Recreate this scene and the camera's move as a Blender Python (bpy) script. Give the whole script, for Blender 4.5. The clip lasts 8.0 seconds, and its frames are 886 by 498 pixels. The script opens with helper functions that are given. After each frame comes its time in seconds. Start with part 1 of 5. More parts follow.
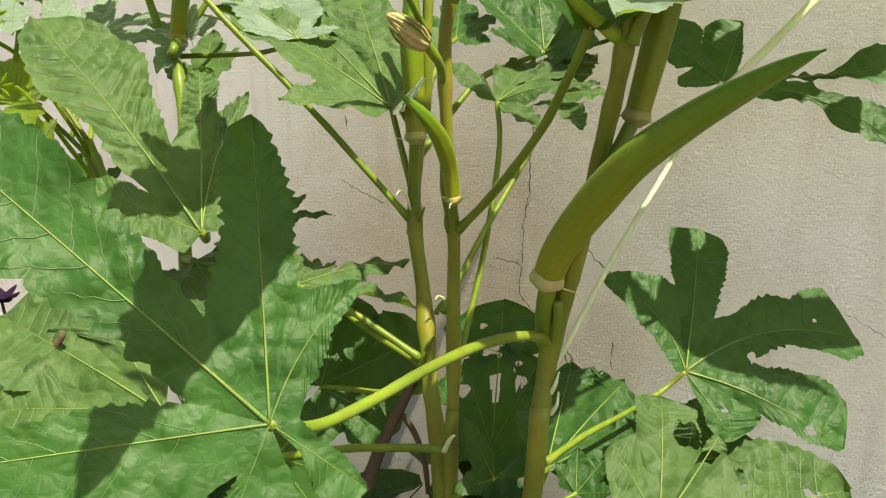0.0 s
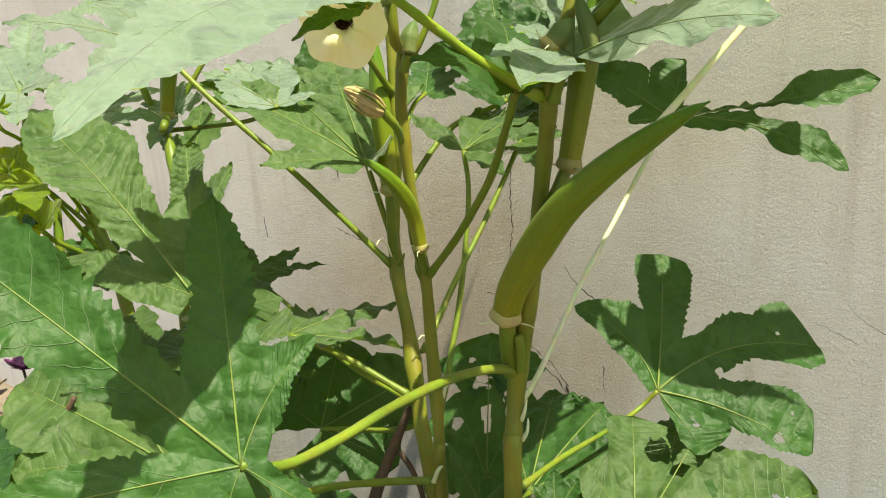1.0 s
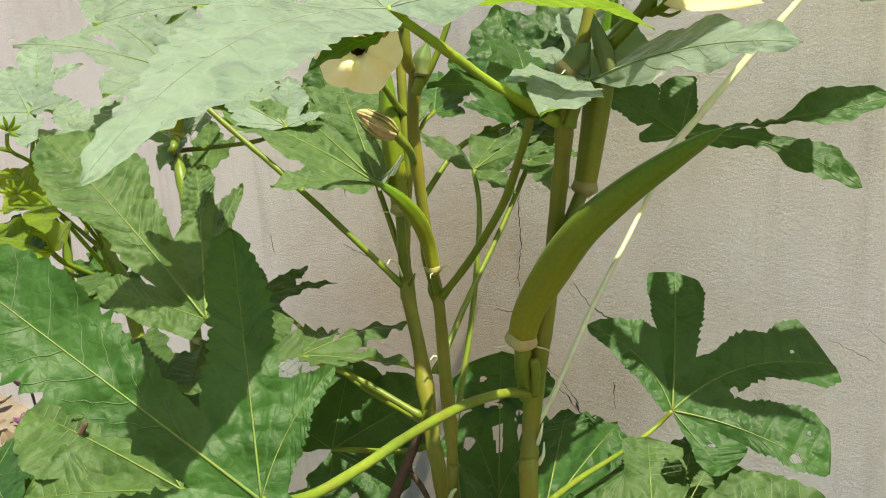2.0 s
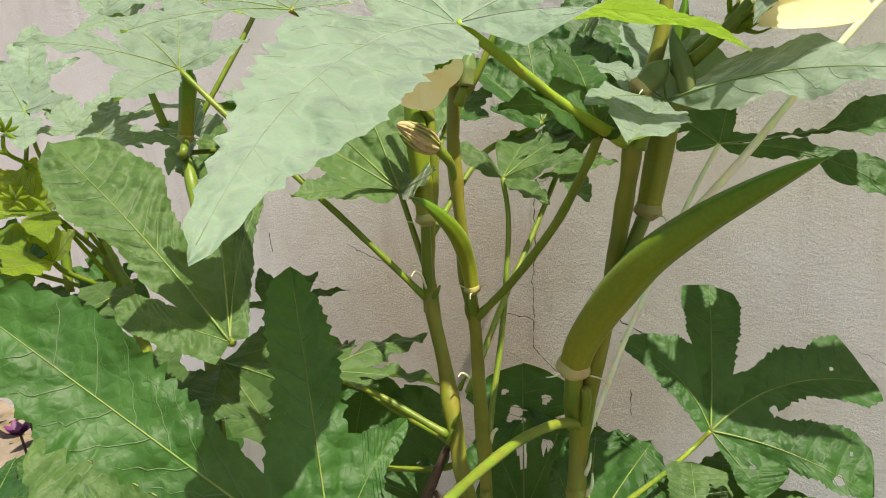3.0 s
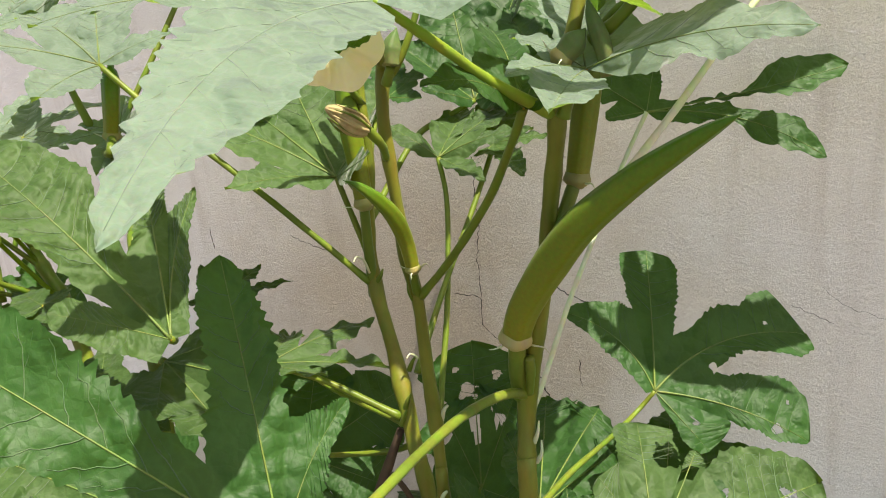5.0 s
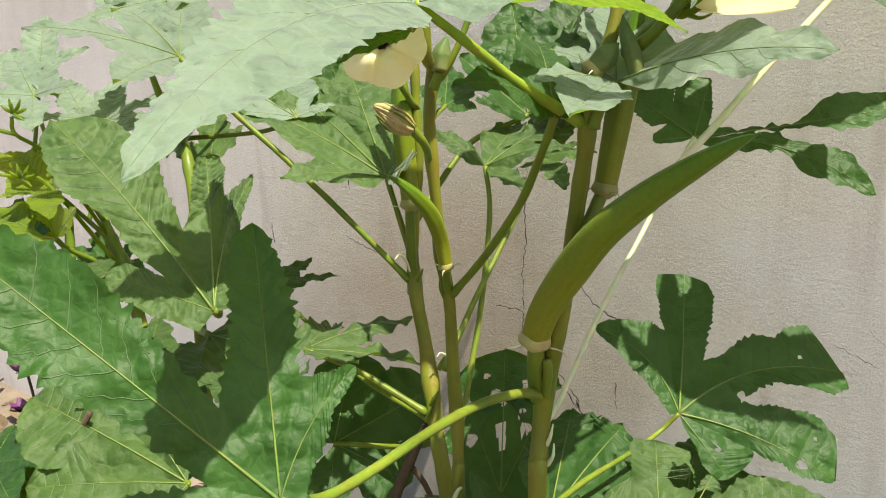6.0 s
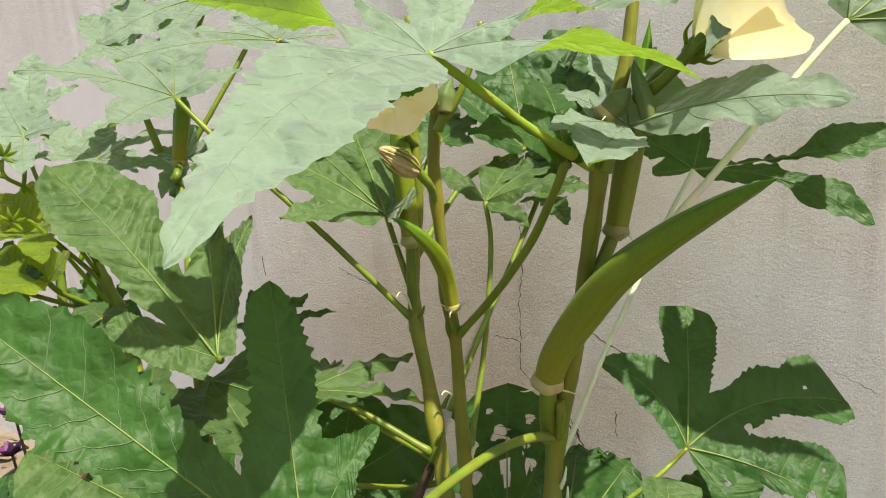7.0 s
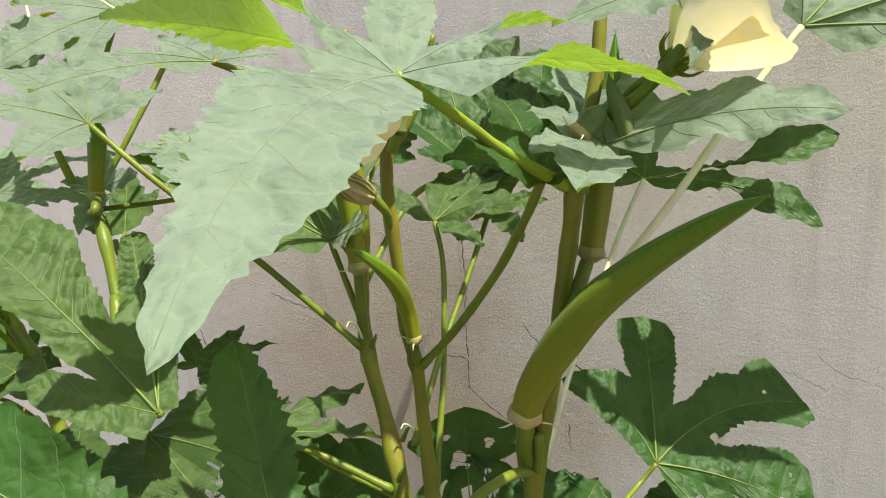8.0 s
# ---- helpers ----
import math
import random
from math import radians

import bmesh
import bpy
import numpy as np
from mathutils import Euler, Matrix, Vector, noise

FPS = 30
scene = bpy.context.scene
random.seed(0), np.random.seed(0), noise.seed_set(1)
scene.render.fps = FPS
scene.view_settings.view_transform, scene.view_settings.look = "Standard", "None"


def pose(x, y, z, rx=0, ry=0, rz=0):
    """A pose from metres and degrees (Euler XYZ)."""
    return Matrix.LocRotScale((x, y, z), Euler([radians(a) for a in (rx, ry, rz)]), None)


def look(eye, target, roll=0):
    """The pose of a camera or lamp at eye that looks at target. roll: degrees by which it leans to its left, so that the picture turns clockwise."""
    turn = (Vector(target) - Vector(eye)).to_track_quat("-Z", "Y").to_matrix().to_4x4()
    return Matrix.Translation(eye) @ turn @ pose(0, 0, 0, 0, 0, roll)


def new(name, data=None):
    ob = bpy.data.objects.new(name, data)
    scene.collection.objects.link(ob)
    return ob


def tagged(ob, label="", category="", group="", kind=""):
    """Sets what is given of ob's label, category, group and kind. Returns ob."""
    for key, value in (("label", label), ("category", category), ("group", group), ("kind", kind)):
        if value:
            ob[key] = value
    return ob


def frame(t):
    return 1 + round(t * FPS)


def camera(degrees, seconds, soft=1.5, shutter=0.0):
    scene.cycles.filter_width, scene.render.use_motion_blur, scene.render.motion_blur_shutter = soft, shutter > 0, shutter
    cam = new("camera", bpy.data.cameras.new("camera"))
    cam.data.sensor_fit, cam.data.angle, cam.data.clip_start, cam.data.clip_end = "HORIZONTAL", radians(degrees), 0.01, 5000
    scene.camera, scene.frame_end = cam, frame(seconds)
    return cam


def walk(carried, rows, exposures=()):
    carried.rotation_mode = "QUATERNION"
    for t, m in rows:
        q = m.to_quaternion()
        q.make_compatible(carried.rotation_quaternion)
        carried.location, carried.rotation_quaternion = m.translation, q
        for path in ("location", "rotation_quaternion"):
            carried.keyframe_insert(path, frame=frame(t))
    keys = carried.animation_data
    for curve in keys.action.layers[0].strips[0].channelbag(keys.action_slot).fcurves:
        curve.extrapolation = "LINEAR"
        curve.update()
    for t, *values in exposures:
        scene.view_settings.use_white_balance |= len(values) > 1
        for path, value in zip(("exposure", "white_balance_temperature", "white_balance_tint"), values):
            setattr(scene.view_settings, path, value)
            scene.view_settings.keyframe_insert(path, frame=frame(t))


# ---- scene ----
# ---- camera and walk ----
cam = camera(62.0, 8.0, soft=1.05)
PATH = [
    (0.0, (-0.0512, -0.0371, 0.7626), (-0.0612, 0.5321, 0.5731), 0.74),
    (0.5, (-0.0237, -0.0556, 0.7732), (-0.0455, 0.5173, 0.5960), -3.04),
    (1.0, (-0.0184, -0.0716, 0.7813), (-0.0425, 0.5051, 0.6174), -3.98),
    (1.5, (-0.0245, -0.0733, 0.7796), (-0.0531, 0.5045, 0.6205), -4.74),
    (1.7, (-0.0234, -0.0710, 0.7822), (-0.0500, 0.5085, 0.6289), -4.60),
    (2.8, (-0.0529, -0.0475, 0.8031), (-0.0734, 0.5279, 0.6345), -3.73),
    (3.0, (-0.0644, -0.0364, 0.8050), (-0.0717, 0.5392, 0.6357), -3.77),
    (3.5, (-0.0798, -0.0185, 0.8117), (-0.0593, 0.5581, 0.6470), -6.77),
    (4.0, (-0.1005, -0.0081, 0.8122), (-0.0531, 0.5601, 0.6255), -5.97),
    (4.5, (-0.0777, -0.0179, 0.8053), (-0.0262, 0.5505, 0.6203), -6.21),
    (4.7, (-0.0690, -0.0273, 0.8040), (-0.0251, 0.5410, 0.6168), -6.63),
    (5.8, (-0.0384, -0.0596, 0.7921), (-0.0473, 0.5174, 0.6278), -3.20),
    (6.0, (-0.0383, -0.0625, 0.7916), (-0.0582, 0.5147, 0.6290), -2.81),
    (6.5, (-0.0380, -0.0650, 0.7951), (-0.0680, 0.5146, 0.6425), -3.57),
    (7.0, (-0.0536, -0.0546, 0.8048), (-0.0578, 0.5268, 0.6566), -3.58),
    (7.5, (-0.0596, -0.0370, 0.8039), (-0.0415, 0.5438, 0.6545), -4.30),
    (8.0, (-0.0767, -0.0217, 0.8119), (-0.0142, 0.5563, 0.6637), -5.07),
]
walk(cam, [(t, look(eye, target, roll)) for t, eye, target, roll in PATH],
     exposures=[(0.0, 1.21, 7900, -2), (1.5, 1.16, 7700, 0), (3.0, 1.06, 7300, 6), (4.5, 1.05, 7100, 10), (6.0, 1.11, 7350, 6), (8.0, 1.02, 7100, 8)])

# ---- world and sun ----
WALL_DIR = Vector((0.815, -0.58, 0.0)).normalized()      # along the wall, to the right
WALL_OUT = Vector((-0.58, -0.815, 0.0)).normalized()     # from the wall to the plants
WALL_AT = Vector((0.125, 0.678, 0.0))                    # a point of the wall's face on the ground
to_sun = Vector((0.32, -0.29, 1.0)).normalized()        # high, grazing the wall
world = bpy.data.worlds.new("sky")
scene.world = world
world.use_nodes = True
wn = world.node_tree
sky = wn.nodes.new("ShaderNodeTexSky")
sky.sky_type = "NISHITA"
sky.sun_disc = False
sky.sun_elevation = math.asin(to_sun.z)
sky.sun_rotation = math.atan2(to_sun.x, to_sun.y)
sky.dust_density = 2.5
wn.links.new(sky.outputs["Color"], wn.nodes["Background"].inputs["Color"])
wn.nodes["Background"].inputs["Strength"].default_value = 0.12
sky.air_density = 0.6
sky.ozone_density = 0.4
sun_data = bpy.data.lights.new("sun", "SUN")
sun_data.energy = 5.0
sun_data.angle = radians(0.53)
sun_data.color = (1.0, 0.95, 0.87)
sun = new("sun", sun_data)
sun.matrix_world = look(to_sun * 20, (0, 0, 0))


# ---- materials ----
def nodes_of(name):
    m = bpy.data.materials.new(name)
    m.use_nodes = True
    return m, m.node_tree.nodes, m.node_tree.links, m.node_tree.nodes["Principled BSDF"]


def noise_node(n, l, scale, detail=4.0, rough=0.55, where=None):
    tex = n.new("ShaderNodeTexNoise")
    tex.inputs["Scale"].default_value = scale
    tex.inputs["Detail"].default_value = detail
    tex.inputs["Roughness"].default_value = rough
    if where is not None:
        l.new(where, tex.inputs["Vector"])
    return tex


def ramp_node(n, l, value, stops):
    r = n.new("ShaderNodeValToRGB")
    while len(r.color_ramp.elements) < len(stops):
        r.color_ramp.elements.new(0.5)
    for e, (at, col) in zip(r.color_ramp.elements, stops):
        e.position, e.color = at, (*col, 1.0)
    l.new(value, r.inputs["Fac"])
    return r


def mix_node(n, l, kind, fac, a, b):
    m = n.new("ShaderNodeMix")
    m.data_type, m.blend_type = "RGBA", kind
    for socket, value in ((m.inputs[0], fac), (m.inputs[6], a), (m.inputs[7], b)):
        if isinstance(value, (int, float)):
            socket.default_value = value
        elif isinstance(value, tuple):
            socket.default_value = (*value, 1.0)
        else:
            l.new(value, socket)
    return m.outputs[2]


def bump_node(n, l, height, strength, distance, before=None):
    b = n.new("ShaderNodeBump")
    b.inputs["Strength"].default_value = strength
    b.inputs["Distance"].default_value = distance
    l.new(height, b.inputs["Height"])
    if before is not None:
        l.new(before, b.inputs["Normal"])
    return b.outputs["Normal"]


def leaf_material(name, dark, mid, light, through_light, share, rough=0.42, sheen=0.15, gloss=0.22):
    """A leaf blade: mottled green, fine net of veins, some light passing through it."""
    m, n, l, b = nodes_of(name)
    pos = n.new("ShaderNodeTexCoord").outputs["Object"]
    info = n.new("ShaderNodeObjectInfo")
    big = noise_node(n, l, 28.0, 4.0, 0.6, pos)
    col = ramp_node(n, l, big.outputs["Fac"], [(0.28, dark), (0.52, mid), (0.78, light)]).outputs["Color"]
    cells = n.new("ShaderNodeTexVoronoi")
    cells.feature = "DISTANCE_TO_EDGE"
    cells.inputs["Scale"].default_value = 210.0
    wob = noise_node(n, l, 90.0, 2.0, 0.5, pos)
    shift = n.new("ShaderNodeVectorMath")
    shift.operation = "MULTIPLY_ADD"
    l.new(wob.outputs["Color"], shift.inputs[0])
    shift.inputs[1].default_value = (0.006, 0.006, 0.006)
    l.new(pos, shift.inputs[2])
    l.new(shift.outputs[0], cells.inputs["Vector"])
    net = ramp_node(n, l, cells.outputs["Distance"], [(0.0, (1, 1, 1)), (0.10, (0, 0, 0))]).outputs["Color"]
    col = mix_node(n, l, "MIX", mix_node(n, l, "MULTIPLY", 1.0, net, (0.20, 0.20, 0.20)), col, light)
    web = n.new("ShaderNodeTexVoronoi")
    web.feature = "DISTANCE_TO_EDGE"
    web.inputs["Scale"].default_value = 78.0
    l.new(shift.outputs[0], web.inputs["Vector"])
    lines = ramp_node(n, l, web.outputs["Distance"], [(0.0, (1, 1, 1)), (0.07, (0, 0, 0))]).outputs["Color"]
    col = mix_node(n, l, "MIX", mix_node(n, l, "MULTIPLY", 1.0, lines, (0.5, 0.5, 0.5)), col, light)
    dome = n.new("ShaderNodeTexVoronoi")
    dome.feature = "SMOOTH_F1"
    dome.inputs["Scale"].default_value = 78.0
    dome.inputs["Smoothness"].default_value = 0.35
    l.new(shift.outputs[0], dome.inputs["Vector"])
    puff = ramp_node(n, l, dome.outputs["Distance"], [(0.0, (1, 1, 1)), (0.75, (0, 0, 0))])
    puff.color_ramp.interpolation = "EASE"
    puff = puff.outputs["Color"]
    fine = noise_node(n, l, 900.0, 2.0, 0.6, pos)
    col = mix_node(n, l, "OVERLAY", 0.22, col, fine.outputs["Color"])
    hue = n.new("ShaderNodeHueSaturation")
    span = n.new("ShaderNodeMapRange")
    span.inputs["To Min"].default_value, span.inputs["To Max"].default_value = 0.86, 1.14
    l.new(info.outputs["Random"], span.inputs["Value"])
    l.new(span.outputs["Result"], hue.inputs["Value"])
    l.new(col, hue.inputs["Color"])
    l.new(hue.outputs["Color"], b.inputs["Base Color"])
    spots = noise_node(n, l, 60.0, 3.0, 0.6, pos)
    rr = n.new("ShaderNodeMapRange")
    rr.inputs["To Min"].default_value, rr.inputs["To Max"].default_value = rough - 0.08, rough + 0.16
    l.new(spots.outputs["Fac"], rr.inputs["Value"])
    l.new(rr.outputs["Result"], b.inputs["Roughness"])
    b.inputs["Specular IOR Level"].default_value = gloss
    b.inputs["Sheen Weight"].default_value = sheen
    b.inputs["Sheen Roughness"].default_value = 0.4
    normal = bump_node(n, l, puff, 0.8, 0.0030)
    normal = bump_node(n, l, cells.outputs["Distance"], 0.5, 0.0010, normal)
    normal = bump_node(n, l, fine.outputs["Fac"], 0.25, 0.0004, normal)
    l.new(normal, b.inputs["Normal"])
    t = n.new("ShaderNodeBsdfTranslucent")
    glow = mix_node(n, l, "MULTIPLY", 0.5, through_light, mix_node(n, l, "MIX", 0.5, col, (1.0, 1.0, 1.0)))
    l.new(glow, t.inputs["Color"])
    s = n.new("ShaderNodeMixShader")
    s.inputs[0].default_value = share
    l.new(b.outputs[0], s.inputs[1])
    l.new(t.outputs[0], s.inputs[2])
    l.new(s.outputs[0], n["Material Output"].inputs["Surface"])
    return m


def stem_material(name, low, high, rough=0.4):
    """A stem, petiole or pod skin: long faint streaks, speckles, soft gloss."""
    m, n, l, b = nodes_of(name)
    pos = n.new("ShaderNodeTexCoord").outputs["Object"]
    mapping = n.new("ShaderNodeMapping")
    mapping.inputs["Scale"].default_value = (1.0, 1.0, 0.22)
    l.new(pos, mapping.inputs["Vector"])
    tex = noise_node(n, l, 120.0, 4.0, 0.6, mapping.outputs["Vector"])
    big = noise_node(n, l, 22.0, 3.0, 0.5, pos)
    col = ramp_node(n, l, big.outputs["Fac"], [(0.32, low), (0.68, high)]).outputs["Color"]
    col = mix_node(n, l, "OVERLAY", 0.4, col, tex.outputs["Color"])
    speck = n.new("ShaderNodeTexVoronoi")
    speck.inputs["Scale"].default_value = 330.0
    l.new(pos, speck.inputs["Vector"])
    dots = ramp_node(n, l, speck.outputs["Distance"], [(0.08, (1, 1, 1)), (0.2, (0, 0, 0))]).outputs["Color"]
    col = mix_node(n, l, "MIX", mix_node(n, l, "MULTIPLY", 1.0, dots, (0.3, 0.3, 0.3)), col, high)
    l.new(col, b.inputs["Base Color"])
    b.inputs["Roughness"].default_value = rough
    b.inputs["Subsurface Weight"].default_value = 0.12
    b.inputs["Subsurface Radius"].default_value = (0.004, 0.006, 0.001)
    b.inputs["Specular IOR Level"].default_value = 0.3
    b.inputs["Sheen Weight"].default_value = 0.02
    normal = bump_node(n, l, tex.outputs["Fac"], 0.3, 0.0006)
    normal = bump_node(n, l, speck.outputs["Distance"], 0.25, 0.0004, normal)
    l.new(normal, b.inputs["Normal"])
    return m


def pod_material(name, foot, body, tip, rough=0.42):
    """Pod skin: yellowish at the foot and along the ridges, greener towards the tip and, for toplight, on upward
    flanks, with fine hairs.
    """
    m, n, l, b = nodes_of(name)
    pos = n.new("ShaderNodeTexCoord").outputs["Object"]
    along = n.new("ShaderNodeAttribute")
    along.attribute_name = "ripeness_and_toplight"
    wob = noise_node(n, l, 60.0, 4.0, 0.6, pos)
    add = n.new("ShaderNodeMath")
    add.operation = "MULTIPLY_ADD"
    l.new(wob.outputs["Fac"], add.inputs[0])
    add.inputs[1].default_value = 0.25
    l.new(along.outputs["Fac"], add.inputs[2])
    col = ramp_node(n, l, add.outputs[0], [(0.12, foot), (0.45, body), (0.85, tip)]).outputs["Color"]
    hair = noise_node(n, l, 420.0, 3.0, 0.6, pos)
    col = mix_node(n, l, "OVERLAY", 0.3, col, hair.outputs["Color"])
    l.new(col, b.inputs["Base Color"])
    b.inputs["Roughness"].default_value = rough
    b.inputs["Subsurface Weight"].default_value = 0.12
    b.inputs["Subsurface Radius"].default_value = (0.004, 0.006, 0.001)
    b.inputs["Specular IOR Level"].default_value = 0.28
    b.inputs["Sheen Weight"].default_value = 0.03
    l.new(bump_node(n, l, hair.outputs["Fac"], 0.25, 0.0004), b.inputs["Normal"])
    return m


def plain_material(name, low, high, scale, rough=0.7, share=0.0, bump=0.3, fine=600.0):
    m, n, l, b = nodes_of(name)
    pos = n.new("ShaderNodeTexCoord").outputs["Object"]
    big = noise_node(n, l, scale, 5.0, 0.6, pos)
    small = noise_node(n, l, fine, 3.0, 0.6, pos)
    col = ramp_node(n, l, big.outputs["Fac"], [(0.3, low), (0.7, high)]).outputs["Color"]
    col = mix_node(n, l, "OVERLAY", 0.25, col, small.outputs["Color"])
    l.new(col, b.inputs["Base Color"])
    b.inputs["Roughness"].default_value = rough
    l.new(bump_node(n, l, small.outputs["Fac"], bump, 0.0006), b.inputs["Normal"])
    if share:
        t = n.new("ShaderNodeBsdfTranslucent")
        l.new(col, t.inputs["Color"])
        s = n.new("ShaderNodeMixShader")
        s.inputs[0].default_value = share
        l.new(b.outputs[0], s.inputs[1])
        l.new(t.outputs[0], s.inputs[2])
        l.new(s.outputs[0], n["Material Output"].inputs["Surface"])
    return m


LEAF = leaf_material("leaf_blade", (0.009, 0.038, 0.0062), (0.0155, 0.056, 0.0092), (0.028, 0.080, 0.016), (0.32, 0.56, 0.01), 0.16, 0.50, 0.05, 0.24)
# hairy upper leaves; their full sun is put into this paler, greyer base colour
SUNLIT = leaf_material("sunlit_hairy_leaf_blade", (0.098, 0.146, 0.108), (0.130, 0.184, 0.140), (0.166, 0.222, 0.174), (0.35, 0.60, 0.01), 0.32, 0.58, 0.5)
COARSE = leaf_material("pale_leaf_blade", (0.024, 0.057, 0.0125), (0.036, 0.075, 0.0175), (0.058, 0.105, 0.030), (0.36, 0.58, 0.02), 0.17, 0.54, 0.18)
YOUNG = leaf_material("young_leaf_blade", (0.070, 0.125, 0.010), (0.105, 0.165, 0.012), (0.150, 0.210, 0.020), (0.62, 0.74, 0.01), 0.48, 0.46)
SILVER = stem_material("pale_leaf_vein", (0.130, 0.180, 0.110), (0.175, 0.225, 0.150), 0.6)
VEIN = stem_material("leaf_vein", (0.046, 0.096, 0.030), (0.072, 0.128, 0.048), 0.55)
NERVE = stem_material("coarse_leaf_vein", (0.072, 0.122, 0.050), (0.102, 0.158, 0.074), 0.55)
RIB = stem_material("leaf_midrib", (0.092, 0.140, 0.028), (0.140, 0.188, 0.040), 0.5)
STEM = stem_material("okra_stem", (0.098, 0.112, 0.008), (0.165, 0.170, 0.018), 0.45)
PETIOLE = stem_material("okra_petiole", (0.078, 0.125, 0.009), (0.138, 0.180, 0.018), 0.45)
# brighter petiole green; the glow missing under its leaf is put into the colour
LIT_PETIOLE = stem_material("lit_petiole", (0.122, 0.200, 0.012), (0.190, 0.268, 0.028), 0.45)
PALE = stem_material("pale_petiole", (0.40, 0.45, 0.24), (0.54, 0.56, 0.38), 0.45)
POD = pod_material("okra_pod_skin", (0.170, 0.176, 0.010), (0.108, 0.154, 0.005), (0.050, 0.132, 0.004))
BUD = pod_material("young_pod_skin", (0.150, 0.170, 0.060), (0.085, 0.125, 0.035), (0.060, 0.110, 0.025), 0.6)
COLLAR = stem_material("pod_collar", (0.21, 0.205, 0.060), (0.33, 0.30, 0.12), 0.6)
PETAL = plain_material("cream_petal", (0.88, 0.80, 0.46), (0.91, 0.86, 0.60), 40.0, 0.55, 0.4, 0.15, 300.0)
THROAT = plain_material("maroon_throat", (0.035, 0.006, 0.008), (0.09, 0.012, 0.018), 90.0, 0.6)
POLLEN = plain_material("flower_column", (0.55, 0.42, 0.10), (0.75, 0.62, 0.25), 300.0, 0.7)
DRY = plain_material("withered_flower", (0.26, 0.20, 0.08), (0.38, 0.31, 0.15), 160.0, 0.8)
DEAD = plain_material("dead_stalk", (0.035, 0.020, 0.010), (0.09, 0.055, 0.028), 60.0, 0.8)
LITTER = plain_material("dry_leaf_litter", (0.07, 0.05, 0.03), (0.22, 0.17, 0.10), 25.0, 0.85, 0.15)
PURPLE = plain_material("purple_petal", (0.05, 0.008, 0.05), (0.16, 0.03, 0.14), 90.0, 0.6)
HUB = stem_material("leaf_hub", (0.26, 0.20, 0.02), (0.38, 0.24, 0.03), 0.5)
CRACK = plain_material("wall_crack", (0.045, 0.036, 0.030), (0.10, 0.085, 0.075), 80.0, 0.95)


def wall_material(stain_shade_at):
    m, n, l, b = nodes_of("grey_plaster")
    pos = n.new("ShaderNodeTexCoord").outputs["Object"]
    cloud = noise_node(n, l, 3.2, 6.0, 0.62, pos)
    col = ramp_node(n, l, cloud.outputs["Fac"], [(0.30, (0.73, 0.690, 0.672)), (0.55, (0.825, 0.790, 0.778)), (0.75, (0.87, 0.845, 0.838))]).outputs["Color"]
    runs = n.new("ShaderNodeMapping")
    runs.inputs["Scale"].default_value = (1.0, 1.0, 0.09)
    l.new(pos, runs.inputs["Vector"])
    drip = noise_node(n, l, 34.0, 4.0, 0.6, runs.outputs["Vector"])
    stain = ramp_node(n, l, drip.outputs["Fac"], [(0.34, (0.87, 0.85, 0.83)), (0.52, (1, 1, 1))]).outputs["Color"]
    patch = noise_node(n, l, 5.0, 3.0, 0.5, pos)
    where = ramp_node(n, l, patch.outputs["Fac"], [(0.40, (0, 0, 0)), (0.62, (1, 1, 1))]).outputs["Color"]
    col = mix_node(n, l, "MULTIPLY", where, col, stain)
    # brown stain low on the wall; the plants' shade there is painted into it
    away = n.new("ShaderNodeVectorMath")
    away.operation = "DISTANCE"
    l.new(pos, away.inputs[0])
    away.inputs[1].default_value = stain_shade_at
    rim = noise_node(n, l, 7.0, 5.0, 0.6, pos)
    edge = n.new("ShaderNodeMath")
    edge.operation = "MULTIPLY_ADD"
    l.new(rim.outputs["Fac"], edge.inputs[0])
    edge.inputs[1].default_value = 0.5
    l.new(away.outputs["Value"], edge.inputs[2])
    stain_shade = ramp_node(n, l, edge.outputs[0], [(0.34, (0.74, 0.66, 0.57)), (0.66, (1, 1, 1))]).outputs["Color"]
    col = mix_node(n, l, "MULTIPLY", 1.0, col, stain_shade)
    grain = noise_node(n, l, 640.0, 6.0, 0.7, pos)
    col = mix_node(n, l, "OVERLAY", 0.6, col, grain.outputs["Fac"])
    speck = noise_node(n, l, 170.0, 5.0, 0.6, pos)
    pits = ramp_node(n, l, speck.outputs["Fac"], [(0.27, (0.55, 0.50, 0.46)), (0.34, (1, 1, 1))]).outputs["Color"]
    col = mix_node(n, l, "MULTIPLY", 0.6, col, pits)
    l.new(col, b.inputs["Base Color"])
    b.inputs["Roughness"].default_value = 0.9
    b.inputs["Specular IOR Level"].default_value = 0.2
    trowel = n.new("ShaderNodeMapping")
    trowel.inputs["Scale"].default_value = (0.8, 0.8, 1.25)
    trowel.inputs["Rotation"].default_value = (0.0, 0.2, 0.0)
    l.new(pos, trowel.inputs["Vector"])
    ridge = noise_node(n, l, 60.0, 8.0, 0.66, trowel.outputs["Vector"])
    sand = noise_node(n, l, 330.0, 6.0, 0.7, pos)
    normal = bump_node(n, l, ridge.outputs["Fac"], 0.55, 0.005)
    normal = bump_node(n, l, sand.outputs["Fac"], 0.85, 0.0028, normal)
    normal = bump_node(n, l, grain.outputs["Fac"], 0.6, 0.0014, normal)
    l.new(normal, b.inputs["Normal"])
    return m


WALL = wall_material(tuple(WALL_AT + WALL_DIR * -0.22 + Vector((0, 0, 0.40))))   # brown splash stain, with plant shade painted in
